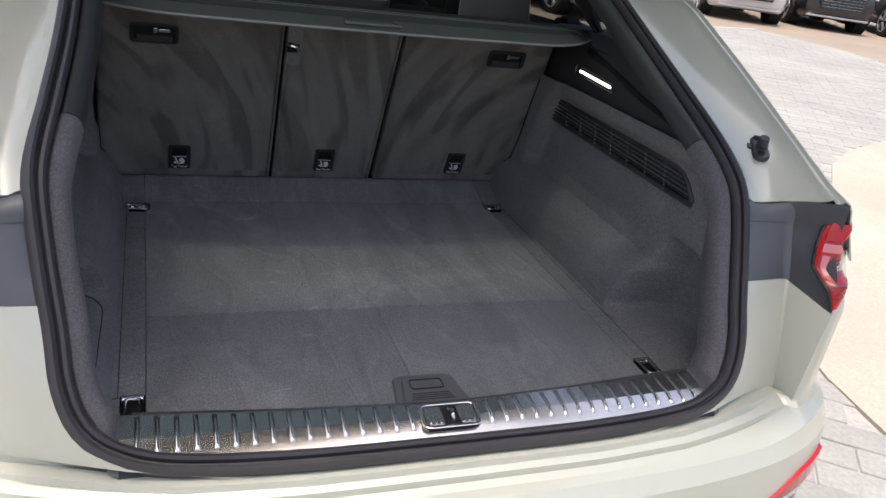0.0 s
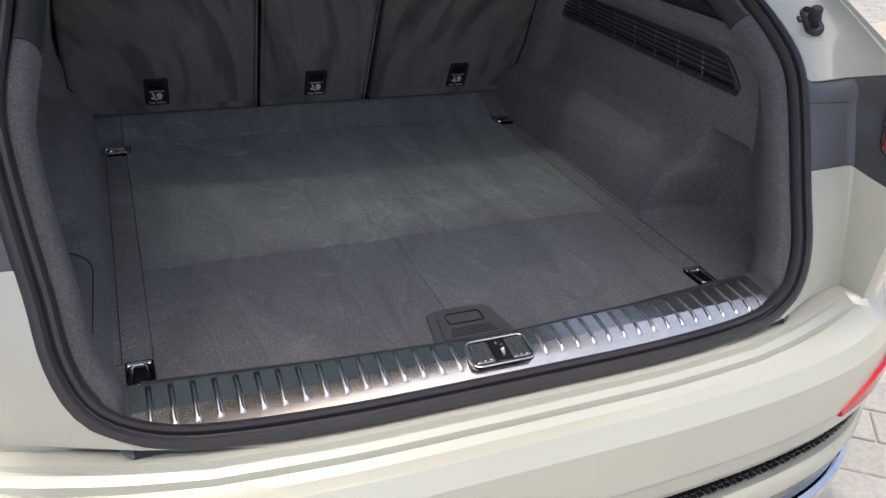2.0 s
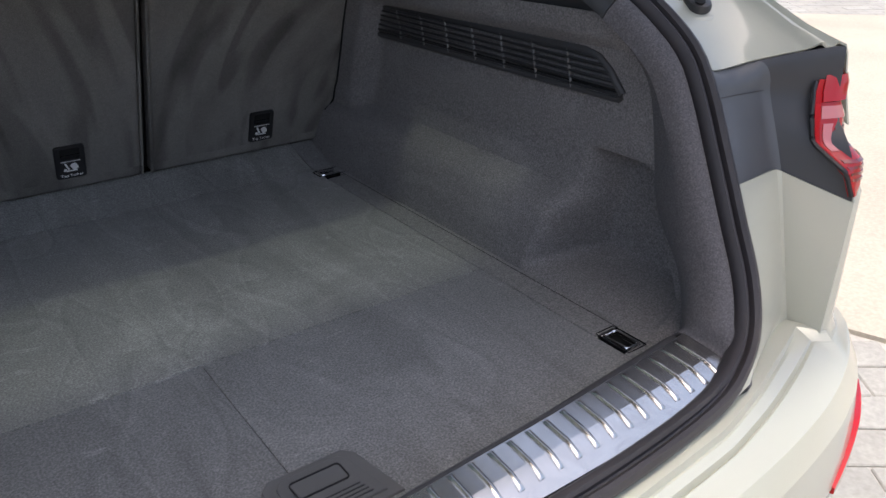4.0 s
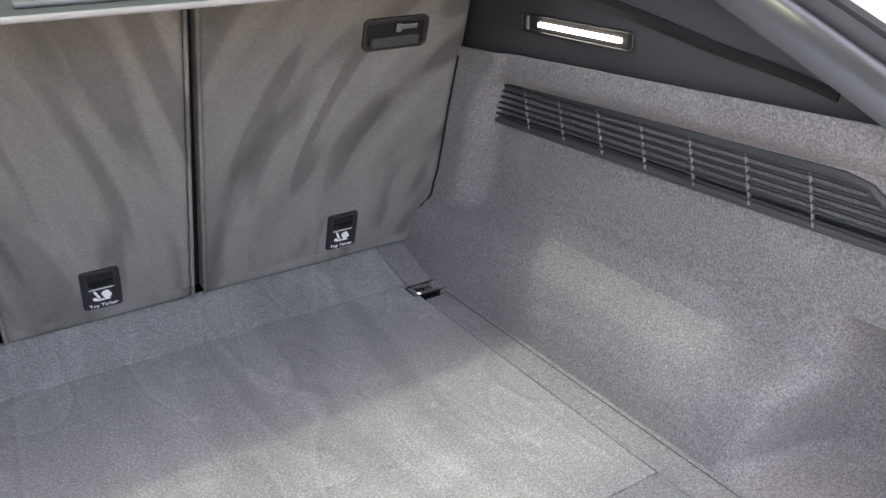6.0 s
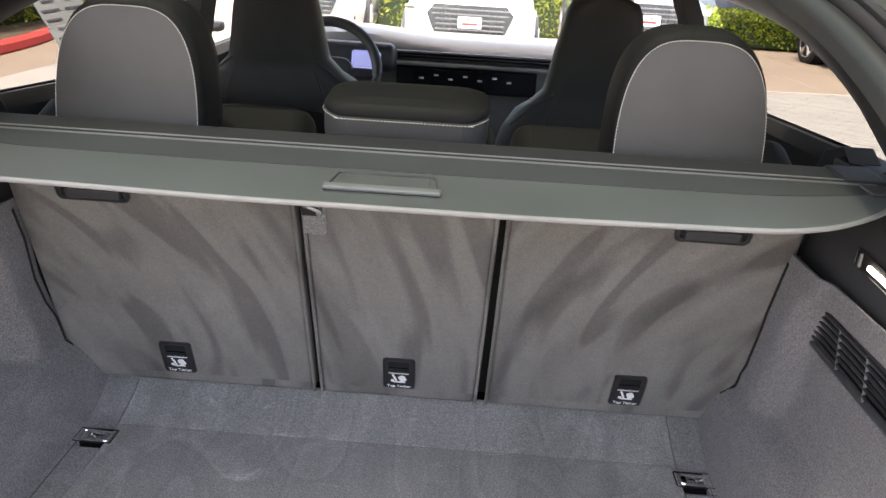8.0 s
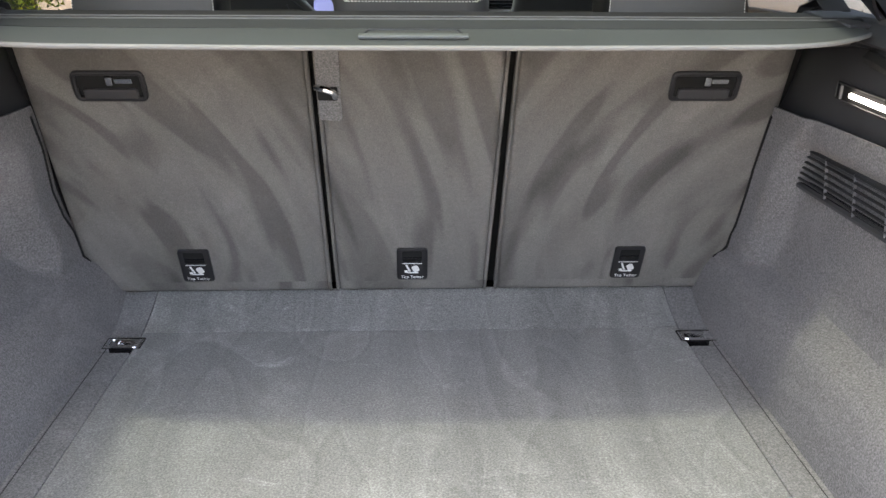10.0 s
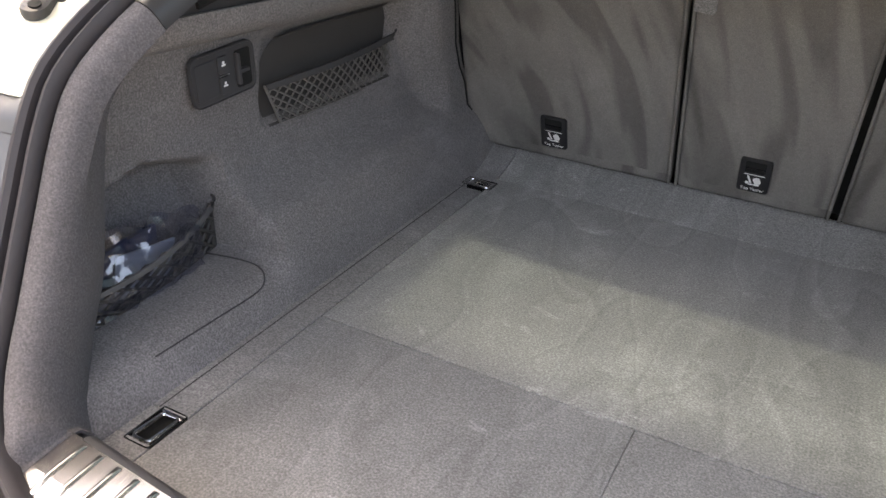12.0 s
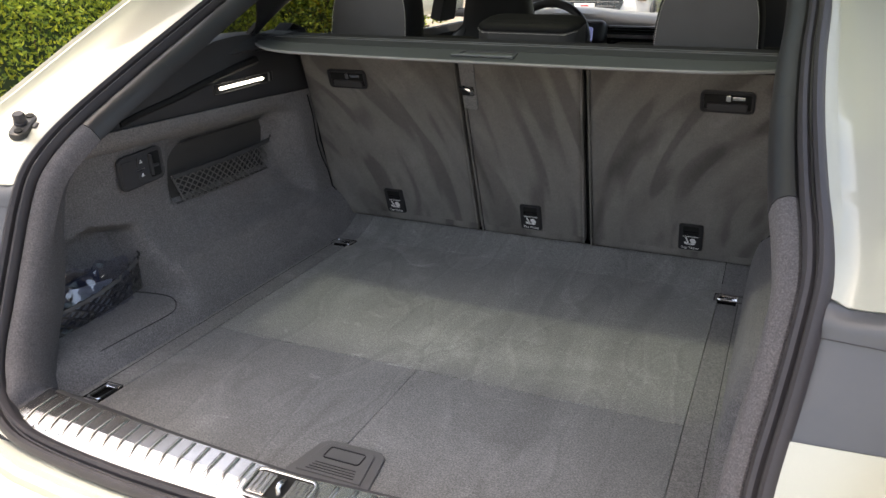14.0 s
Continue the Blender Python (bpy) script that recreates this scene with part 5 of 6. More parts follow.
part("stitching", stitch_bm([p + Vector((0, -0.001, 0)) for p in low_ring(1.012, -0.0085)[13:27]], 70, Vector((0, -0.0012, 0))), THREAD, chr_, "pale contrast stitching")

# ---- luggage cover ----
# cover vinyl toned darker to paint the shaded hollow of the grip
COVER_SHADE = grained("cover_recess_shade", (0.050, 0.053, 0.051), 0.55, 500)
cover = thing("luggage_cover", (0, 0.80, 1.25), "grey roller luggage cover pulled across behind the headrests", "luggage cover")
rear_edge = lambda x: 0.637 + 0.012 * smoothstep(0.12, 0.45, abs(x)) + 0.130 * (max(0.0, abs(x) - 0.40) / 0.207) ** 1.9
rows = []
for x in np.r_[np.linspace(-0.607, -0.5, 14), np.linspace(-0.48, 0.48, 33), np.linspace(0.5, 0.607, 14)]:
    e = rear_edge(x)
    rows.append([Vector((x, e + (0.812 - e) * f, 1.2810 + 0.009 * f ** 1.2 + 0.003 * math.sin(3.1 * f))) for f in (0, 0.03, 0.08, 0.2, 0.4, 0.6, 0.8, 1.0)])
flap = part("cover_flap", thicken(loft(rows), 0.0032), COVER, cover, "grey vinyl cover flap")
part("edge_piping", tube([r[0] + Vector((0, -0.001, -0.001)) for r in rows], 0.0031, 8), COVER_EDGE, flap, "pale piped edge")
part("cover_band", thicken(loft([[r[-1].lerp(r[0], f) + Vector((0, 0, 0.0042 - 0.004 * f)) for f in (0.0, 0.10, 0.20, 0.30, 0.37)] for r in rows]), 0.0022), COVER_BAND, flap, "darker stiffened band along the cover")
grip = part("grip_rim", frame_ring(0.122, 0.060, 0.008, 0.0026, 0.003, basis((0.002, 0.704, 1.2860), (1, 0, 0), (0, 1, 0.05))), PLASTIC_SOFT, flap, "moulded pull grip")
for v in grip.data.vertices:
    v.co.x *= 1.0 - 2.4 * (v.co.y - 0.704)
part("grip_lip", box((0.002, 0.6785, 1.2880), (0.130, 0.013, 0.005), 0.002, (6, 0, 0)), GRIP, flap, "pale raised lip of the grip")
part("grip_pad", plate(rounded(0.100, 0.046, 0.006), basis((0.002, 0.706, 1.2865), (1, 0, 0), (0, 1, 0.05)), 0.0012, 0.0006), COVER_SHADE, flap)
part("cassette", box((0, 0.848, 1.278), (1.16, 0.066, 0.040), 0.012, (4, 0, 0), 4), COVER_BLACK, cover, "black roller housing")
part("cassette_lip", box((0, 0.8105, 1.2945), (1.19, 0.0035, 0.003), 0.001), PULL_GREY, cover)
part("cassette_slot", box((0, 0.8155, 1.2935), (1.19, 0.006, 0.006), 0.0005), DARK, cover, "dark roller slot")
part("cassette_lip", box((0, 0.8205, 1.2965), (1.19, 0.0035, 0.003), 0.001), PULL_GREY, cover)
part("cassette_edge", box((0, 0.8745, 1.2945), (1.16, 0.005, 0.004), 0.0015), PULL_GREY, cover, "pale edge of the roller housing")
part("fabric_bridge", thicken(loft([[Vector((x, y, z)) for x in np.linspace(-0.57, 0.57, 7)] for y, z in ((0.872, 1.290), (0.900, 1.280), (0.945, 1.262))]), 0.004), LEATHER, cover)
for s in (1, -1):
    part("end_cap", box((s * 0.585, 0.846, 1.280), (0.060, 0.070, 0.040), 0.006, (4, 0, 0), 3), PLASTIC, cover)
    part("end_catch", box((s * 0.592, 0.802, 1.290), (0.036, 0.034, 0.008), 0.003, (8, 0, s * 14)), PLASTIC_SOFT, cover)
    part("end_clip", box((s * 0.618, 0.800, 1.268), (0.030, 0.045, 0.014), 0.004, (0, 0, s * 12)), PLASTIC, cover)

# ---- cabin ----
def door_panel(s):
    rows = []
    for y in np.linspace(0.90, 3.1, 23):
        drop = 0.06 * (y - 1.2) if y < 2.0 else 0.048
        rows.append([mirrored((x, y, z), s) for x, z in ((0.74, 0.45), (0.735, 0.80), (0.71, 1.0), (0.692, 1.18), (0.684, 1.238 - drop), (0.698, 1.262 - drop), (0.735, 1.254 - drop), (0.80, 1.222 - drop), (0.865, 1.195 - drop), (0.90, 1.17 - drop))])
    return thicken(loft(rows), 0.004)


cabin = thing("cabin_trim", (0, 2.0, 0.4), "black interior doors, pillars and window frames", "car interior")
for s in (1, -1):
    d = part("door_panel", door_panel(s), DOOR_TOP, cabin, "black door lining with a light window line")
    part("window_line", tube([mirrored((0.728, y, 1.259 - (0.06 * (y - 1.2) if y < 2.0 else 0.048)), s) for y in np.linspace(0.95, 3.0, 21)], 0.003, 6), GLOSS_BLACK, d)
    # side glass
    sw = part("side_window", loft([[mirrored((0.83 + (0.64 - 0.83) * f, y, 1.17 + 0.37 * f), s) for f in (0, 0.5, 1)] for y in (0.80, 1.05, 1.6, 2.0)]), PRIVACY, cabin, "smoked rear side window glass")
    fw = part("front_window", loft([[mirrored((0.83 + (0.64 - 0.83) * f, y, 1.17 + 0.37 * f), s) for f in (0, 0.5, 1)] for y in (2.0, 2.4, 2.9)]), GLASS, cabin, "clear front side window glass")
    fw.visible_shadow = False
    part("rear_pillar", thicken(loft([[mirrored(p, s) for p in row] for row in (((0.665, 0.775, 1.25), (0.665, 0.810, 1.25)), ((0.66, 0.795, 1.290), (0.66, 0.832, 1.290)), ((0.66, 0.893, 1.342), (0.66, 0.928, 1.342)), ((0.658, 1.005, 1.402), (0.658, 1.040, 1.402)), ((0.645, 1.16, 1.47), (0.645, 1.20, 1.47)), ((0.61, 1.34, 1.54), (0.61, 1.38, 1.54)))]), 0.014), PLASTIC, cabin, "slim black quarter window frame")
    # soft trim that closes the window arch from the tailgate frame to the roof
    low_line = spline([mirrored(p, s) for p in ((0.640, 0.800, 1.290), (0.632, 0.854, 1.320), (0.630, 0.968, 1.371), (0.630, 1.14, 1.415), (0.630, 1.348, 1.444), (0.632, 1.666, 1.462), (0.634, 2.1, 1.468), (0.636, 2.8, 1.430))], 40)
    top_line = spline([mirrored(p, s) for p in ((0.570, 0.735, 1.385), (0.566, 0.800, 1.415), (0.560, 0.900, 1.455), (0.550, 1.08, 1.500), (0.552, 1.32, 1.540), (0.566, 1.666, 1.556), (0.580, 2.1, 1.552), (0.585, 2.8, 1.490))], 40)
    part("arch_trim", thicken(loft([[a + Vector((s * 0.025, 0.012, -0.004)), a, a.lerp(b, 0.12) + Vector((-s * 0.010, 0, 0)), a.lerp(b, 0.45) + Vector((-s * 0.014, 0, 0)), a.lerp(b, 0.8) + Vector((-s * 0.008, 0, 0)), b] for a, b in zip(low_line, top_line)]), 0.004), PILLAR, cabin, "black soft trim round the quarter window")
    part("door_pillar", thicken(loft([[mirrored(p, s) for p in row] for row in (((0.70, 1.98, 1.25), (0.70, 2.12, 1.25)), ((0.66, 1.96, 1.40), (0.66, 2.08, 1.40)), ((0.58, 1.92, 1.55), (0.58, 2.02, 1.55)))]), 0.04), LINING, cabin, "grey door pillar trim")
    part("roof_rail", tube([mirrored((x, y, z), s) for x, y, z in ((0.575, 1.2, 1.535), (0.60, 1.6, 1.555), (0.605, 2.2, 1.55), (0.60, 2.8, 1.48), (0.62, 3.3, 1.33))], 0.035, 8), LINING, cabin)
    part("windscreen_pillar", tube([mirrored((x, y, z), s) for x, y, z in ((0.58, 2.75, 1.50), (0.68, 3.2, 1.30), (0.74, 3.5, 1.12))], 0.032, 8), PLASTIC_SOFT, cabin)
    part("belt_guide", box(mirrored((0.640, 0.905, 1.288), s), (0.060, 0.10, 0.014), 0.005, (8, s * -6, s * 20), 3), PLASTIC, cabin, "belt outlet cover")
    part("quarter_shelf", thicken(loft([[mirrored((x, y, z + dz), s) for x, z in ((0.595, 1.268), (0.612, 1.286), (0.66, 1.296), (0.72, 1.294), (0.78, 1.282), (0.83, 1.262))] for y, dz in ((0.55, -0.015), (0.66, 0.0), (0.80, 0.004), (0.90, 0.0), (0.97, -0.012), (0.99, -0.03))]), 0.006), PLASTIC_SOFT, cabin, "black shelf panel under the quarter window")
    part("belt", thicken(loft([[mirrored((0.60 + dx, y, z), s) for dx in (0, 0.04)] for y, z in ((0.90, 1.300), (0.93, 1.315), (0.98, 1.30), (1.02, 1.24))]), 0.002), PLASTIC_SOFT, cabin)
windscreen = part("windscreen", loft([[Vector((x, 3.55 - 0.75 * f + 0.10 * (1 - (x / 0.7) ** 2), 1.10 + 0.42 * f)) for x in np.linspace(-0.70 + 0.1 * f, 0.70 - 0.1 * f, 9)] for f in (0, 0.33, 0.67, 1)]), GLASS, cabin, "clear windscreen glass")
windscreen.visible_shadow = False


def front_seat(cx, drop):
    t = thing("front_seat", (cx, 1.95, 0.40), "black leather sports seat with integrated headrest", "car seat", "front seats")
    zs = (0.62, 0.80, 0.98, 1.07, 1.12, 1.17, 1.20, 1.235, 1.28, 1.34, 1.40, 1.445, 1.47, 1.482)
    hw = (0.24, 0.255, 0.255, 0.25, 0.235, 0.205, 0.17, 0.135, 0.126, 0.116, 0.104, 0.096, 0.082, 0.05)
    rows = []
    for z, w in zip(zs, hw):
        y = 2.10 - (z - 0.62) * 0.16
        dpt = 0.085 if z < 1.2 else 0.065
        k = 0.6 if z < 1.22 else 0.5
        ring = []
        for j in range(20):
            a = 2 * math.pi * j / 20
            ring.append(Vector((cx + w * math.copysign(abs(math.cos(a)) ** k, math.cos(a)), y + dpt * math.copysign(abs(math.sin(a)) ** 0.7, math.sin(a)) + (0.03 * (abs(math.cos(a)) ** 3) if z < 1.2 else 0), z)))
        rows.append(ring)
    part("seat_back", loft(rows, True, True), LEATHER_FRONT_LIT, t, "", True, 60)
    part("back_shell", thicken(loft([[Vector((cx + 0.225 * u * (1 - 0.12 * v ** 2), 2.0 - 0.14 * v + 0.03 * u * u - 0.012, 0.55 + 0.58 * v - 0.03 * abs(u) ** 3)) for u in np.linspace(-1, 1, 11)] for v in np.linspace(0, 1, 6)]), 0.01), PLASTIC, t, "black plastic seat back shell")
    for sx in (-1, 1):
        part("seam", tube([Vector((cx + sx * x, y, z)) for x, y, z in ((0.15, 1.938, 1.06), (0.128, 1.938, 1.15), (0.105, 1.932, 1.22))], 0.0025, 5), PLASTIC_SOFT, t)
        part("shoulder_seam", tube(spline([Vector((cx + sx * x, y, z)) for x, y, z in ((0.112, 1.934, 1.235), (0.16, 1.946, 1.196), (0.215, 1.975, 1.14))], 10), 0.003, 5), PLASTIC_SOFT, t)
    part("cushion", box((cx, 2.33, 0.66), (0.50, 0.52, 0.16), 0.05, None, 3), LEATHER_FRONT_LIT, t)
    t.matrix_basis = Matrix.Translation((0, 0, -drop)) @ t.matrix_basis
    return t


front_seat(-0.435, 0.0)
front_seat(0.410, 0.045)

dash = thing("dashboard", (0, 2.9, 0.7), "black dashboard with vents, screens and a light top", "dashboard")
DASH_TOP = grained("dash_top", (0.15, 0.15, 0.145), 0.42, 400, 0.3)
rows = []
for x in np.linspace(-0.72, 0.72, 25):
    dome = 0.028 * math.exp(-((x + 0.36) / 0.2) ** 2)
    rows.append([Vector((x, y, z + d * dome)) for y, z, d in ((2.80, 0.75, 0), (2.74, 1.0, 0), (2.72, 1.12, 0), (2.725, 1.175, 0.5), (2.75, 1.20, 1), (2.80, 1.215, 1), (2.95, 1.22, 0.8), (3.2, 1.20, 0), (3.5, 1.16, 0), (3.62, 1.12, 0))])
part("dash_body", thicken(loft(rows), 0.01), DASH_TOP, dash, "soft dashboard moulding")
part("vent_band", box((0.10, 2.712, 1.165), (0.86, 0.02, 0.034), 0.004), GLOSS_BLACK, dash, "slatted vent band")
for k in range(3):
    part("vent_vane", box((0.10, 2.700, 1.154 + 0.011 * k), (0.84, 0.006, 0.003), 0.001), PLASTIC_SOFT, dash)
part("trim_line", box((0.10, 2.694, 1.139), (0.88, 0.014, 0.010), 0.002, (-40, 0, 0)), SATIN, dash, "bright trim line")
part("touch_screen", box((0.06, 2.705, 1.085), (0.50, 0.02, 0.085), 0.004), GLOSS_BLACK, dash, "gloss black touch screen")
for k in range(7):
    part("screen_mark", box((-0.10 + 0.052 * k, 2.6945, 1.09 + 0.012 * (k % 2)), (0.016, 0.001, 0.006)), WHITE, dash, "pale screen symbol", False)
part("instrument_hood", box((-0.37, 2.70, 1.150), (0.36, 0.12, 0.10), 0.03, (-12, 0, 0), 4), PLASTIC, dash)
part("instrument_screen", box((-0.29, 2.632, 1.150), (0.10, 0.004, 0.060), 0.01, (-12, 0, 0)), SCREEN, dash, "lit blue instrument screen")
wheel = thing("steering_wheel", (-0.365, 2.52, 1.18), "black leather steering wheel", "steering wheel")
wm = pose(-0.402, 2.50, 1.122, 68, 0, 0)
part("rim", tube([wm @ Vector((0.168 * math.cos(a), 0.168 * math.sin(a), 0)) for a in np.linspace(0, 2 * math.pi, 41)], 0.0175, 10), LEATHER_LIT, wheel)
part("hub", plate(rounded(0.17, 0.12, 0.04), wm @ Matrix.Translation((0, -0.01, -0.02)), 0.03, 0.01), PLASTIC, wheel)
for a in (0, 180, 270):
    sp = part("spoke", box((0, 0, 0), (0.10, 0.03, 0.012), 0.004), PLASTIC, wheel)
    sp.matrix_basis = wm @ pose(0, 0, 0, 0, 0, a) @ Matrix.Translation((0.125, 0, 0))
part("column", tube([wm @ Vector((0, 0, -0.02)), wm @ Vector((0, 0, -0.24))], 0.04, 10), PLASTIC, wheel)
part("cabin_floor", box((0, 2.1, 0.46), (1.44, 2.3, 0.04), 0.01), PLASTIC, cabin)
mirror = thing("door_mirror", (-0.98, 2.72, 1.2), "cream door mirror on the driver's side", "mirror", "door mirrors")
part("mirror_shell", box((-1.0, 2.74, 1.29), (0.23, 0.13, 0.17), 0.05, (0, 0, 12), 4), PAINT, mirror)
part("mirror_arm", box((-0.88, 2.74, 1.22), (0.12, 0.06, 0.04), 0.015), PLASTIC, mirror)

# Price sheet on the rear side window.
sticker = thing("window_sticker", (-0.745, 1.45, 1.30), "white printed price sheet on the rear side window", "sticker")
tilt = pose(-0.758, 1.50, 1.372, 0, -28, 0)
sh = part("sheet", box((0, 0, 0), (0.0012, 0.19, 0.15), 0), LABEL_PAPER, sticker, "", False)
sh.matrix_basis = tilt
for k in range(7):
    for y0, wd in ((-0.045, 0.070), (0.045, 0.065)):
        b_ = part("print_line", box((0.0012, y0 + 0.006 * ((k * 3) % 4 - 2), 0.058 - 0.019 * k), (0.0008, wd - 0.012 * (k % 3), 0.005), 0), grained("grey_print", (0.12, 0.12, 0.14), 0.7, 300) if not k else bpy.data.materials["grey_print"], sticker, "", False)
        b_.matrix_basis = tilt

# ---- raised tailgate over the boot ----
tailgate = thing("tailgate", (0, 1.30, 1.62), "raised cream tailgate with tinted rear glass", "tailgate")
def gate_pt(x, f, up=0.0):
    y = 1.30 - 1.56 * f
    z = 1.63 + 0.50 * f - 0.10 * f * f - 0.05 * (abs(x) / 0.70) ** 3 + 0.05 * math.sin(math.pi * f)
    return Vector((x, y, z + up))


def gate_piece(x0, x1, f0, f1, mat, name, t=0.03, n=8):
    return part(name, thicken(loft([[gate_pt(x, f) for x in np.linspace(x0, x1, n)] for f in np.linspace(f0, f1, 8)]), t), mat, tailgate)


gate_w = table((0.0, 0.25, 0.66, 1.0), (0.66, 0.755, 0.82, 0.82))
for s in (1, -1):
    part("side_rail", thicken(loft([[gate_pt(s * (0.585 + (gate_w(f) - 0.585) * u), f) for u in (0, 0.35, 0.7, 1)] for f in np.linspace(0, 0.66, 9)]), 0.03), PAINT, tailgate)
gate_piece(-0.585, 0.585, 0.0, 0.07, PAINT, "top_rail")
gate_piece(-0.82, 0.82, 0.66, 1.0, PAINT, "lower_panel", 0.05, 14)
part("rear_glass", loft([[gate_pt(x, f) for x in np.linspace(-0.59, 0.59, 8)] for f in np.linspace(0.065, 0.665, 8)]), TINTED, tailgate, "tinted rear window glass")
part("inner_lining", thicken(loft([[gate_pt(x, f, -0.065) for x in np.linspace(-0.66, 0.66, 10)] for f in np.linspace(0.68, 0.985, 6)]), 0.012), PLASTIC_SOFT, tailgate, "black plastic inner lining")
for s in (1, -1):
    part("inner_rail", thicken(loft([[gate_pt(s * (0.585 + (gate_w(f) - 0.60) * u), f, -0.040) for u in (0.05, 0.5, 0.85)] for f in np.linspace(0.08, 0.67, 6)]), 0.008), PLASTIC_SOFT, tailgate)
# Wiring bellows at the hinge side.
for s in (1, -1):
    pts = spline([mirrored(p, s) for p in ((0.625, 0.78, 1.475), (0.610, 0.83, 1.500), (0.592, 0.92, 1.555), (0.575, 1.02, 1.615))], 110)
    part("wiring_bellows", tube(pts, 0.019, 12, lambda u: 1.0 + 0.17 * math.sin(u * 2 * math.pi * 20)), PLASTIC, tailgate, "black corrugated wiring hose", True, 80)
    part("gas_strut", tube([mirrored((0.655, 0.72, 1.46), s), mirrored((0.655, 0.40, 1.90), s)], 0.012, 10), PLASTIC, tailgate)

# ---- ground ----
ground = part("ground", box((0, 0, -0.06), (600, 600, 0.10)), TAN_GROUND, None, smooth=False)
lone(ground, "light tan paving that runs on to the horizon", "ground", kind="structure")

# Grey paved drive beside and behind the car, with a pale border line.
def slab(name, outline, z0, z1, mat, label, category, kind="structure"):
    bm = plate(outline, Matrix.Translation((0, 0, z0)), z1 - z0)
    return lone(part(name, bm, mat, None, smooth=False), label, category, kind=kind)


BORDER = [(-5.2, 10.9), (0.0, 11.1), (4.4, 11.3), (6.0, 11.5), (8.6, 12.5), (12.06, 13.52), (12.5, 11.6), (12.21, 10.06), (11.6, 6.0), (12.4, 0.0), (14, -14)]
DRIVE = [(-14, -14), (-6, -4), (-5.2, 4)] + BORDER
# bare and unseen behind the car, toned pale to bounce light on it
slab("drive", DRIVE, -0.03, -0.005, PAVER_BED, "pale bed under the grey block paving", "drive")
for k, (p, q) in enumerate(zip(BORDER[:5], BORDER[1:6])):
    n = (Vector(q) - Vector(p)).normalized().orthogonal() * 0.05
    slab("drive_border", [tuple(Vector(p) - n), tuple(Vector(q) - n), tuple(Vector(q) + n), tuple(Vector(p) + n)], -0.02, 0.006, SAND_LINE, "pale concrete border strip of the drive", "border")
# Cream concrete apron with a rounded corner.
apron = [(2.05, 0.55), (2.12, 0.95), (2.25, 1.30), (2.60, 1.95), (3.2, 2.65), (4.46, 3.35), (4.92, 3.83), (5.54, 4.26), (6.41, 4.66), (7.6, 4.5), (8.6, 3.4), (9.2, 1.0), (8.8, -3.0), (4.2, -3.2), (2.6, -1.2)]
slab("concrete_apron", apron, -0.03, 0.012, CONCRETE, "cream concrete apron with a rounded corner", "pavement")


def inside(x, y, poly):
    hit = False
    for (ax, ay), (bx, by) in zip(poly, poly[1:] + poly[:1]):
        if (ay > y) != (by > y) and x < (bx - ax) * (y - ay) / (by - ay) + ax:
            hit = not hit
    return hit


# Block pavers in a running bond laid at an angle; the nearest are single pieces.
paving = thing("block_paving", (1.5, 0.6, 0.0), "pale grey concrete block paving with dark sand joints", "paving", kind="structure")
PW, PD = 0.30, 0.15
ang = radians(-38)
pcos, psin = math.cos(ang), math.sin(ang)
paver_me = bpy.data.meshes.new("paver")
pb = box((0, 0, -0.012), (PW - 0.007, PD - 0.007, 0.03), 0.004, None, 1)
pb.to_mesh(paver_me)
pb.free()
paver_me.materials.append(PAVER)
spots = []
for r in range(-110, 111):
    for c in range(-56, 57):
        u, v = (c + 0.5 * (r % 2)) * PW, r * PD
        x, y = 4.0 + u * pcos - v * psin, 4.5 + u * psin + v * pcos
        if x > 0.98 and -2.5 < y and inside(x, y, DRIVE) and not inside(x, y, apron):
            spots.append(((x - 1.6) ** 2 + (y - 0.5) ** 2, x, y))
spots.sort()
rng = random.Random(4)
for d, x, y in spots[:280]:
    p = new("paver", paver_me)
    p.parent = paving
    p.matrix_parent_inverse = paving.matrix_basis.inverted()
    p.matrix_basis = pose(x, y, rng.uniform(-0.002, 0.002), rng.uniform(-0.5, 0.5), rng.uniform(-0.5, 0.5), -38)
verts, faces = [], []
h, w = (PW - 0.007) / 2, (PD - 0.007) / 2
for d, x, y in spots[280:]:
    n = len(verts)
    z = rng.uniform(-0.001, 0.003)
    for e, zz in ((1.0, -0.02), (1.0, z - 0.004), (0.97, z)):
        verts += [(x + (a * h * e) * pcos - (b * w * e) * psin, y + (a * h * e) * psin + (b * w * e) * pcos, zz) for a, b in ((-1, -1), (1, -1), (1, 1), (-1, 1))]
    faces += [(n + k, n + (k + 1) % 4, n + 4 + (k + 1) % 4, n + 4 + k) for k in range(4)] + [(n + 4 + k, n + 4 + (k + 1) % 4, n + 8 + (k + 1) % 4, n + 8 + k) for k in range(4)] + [(n + 8, n + 9, n + 10, n + 11)]
far_me = bpy.data.meshes.new("far_pavers")
far_me.from_pydata(verts, [], faces)
far_me.materials.append(PAVER)
far = new("far_pavers", far_me)
far.parent = paving
far.matrix_parent_inverse = paving.matrix_basis.inverted()
tagged(far, kind="stuff")

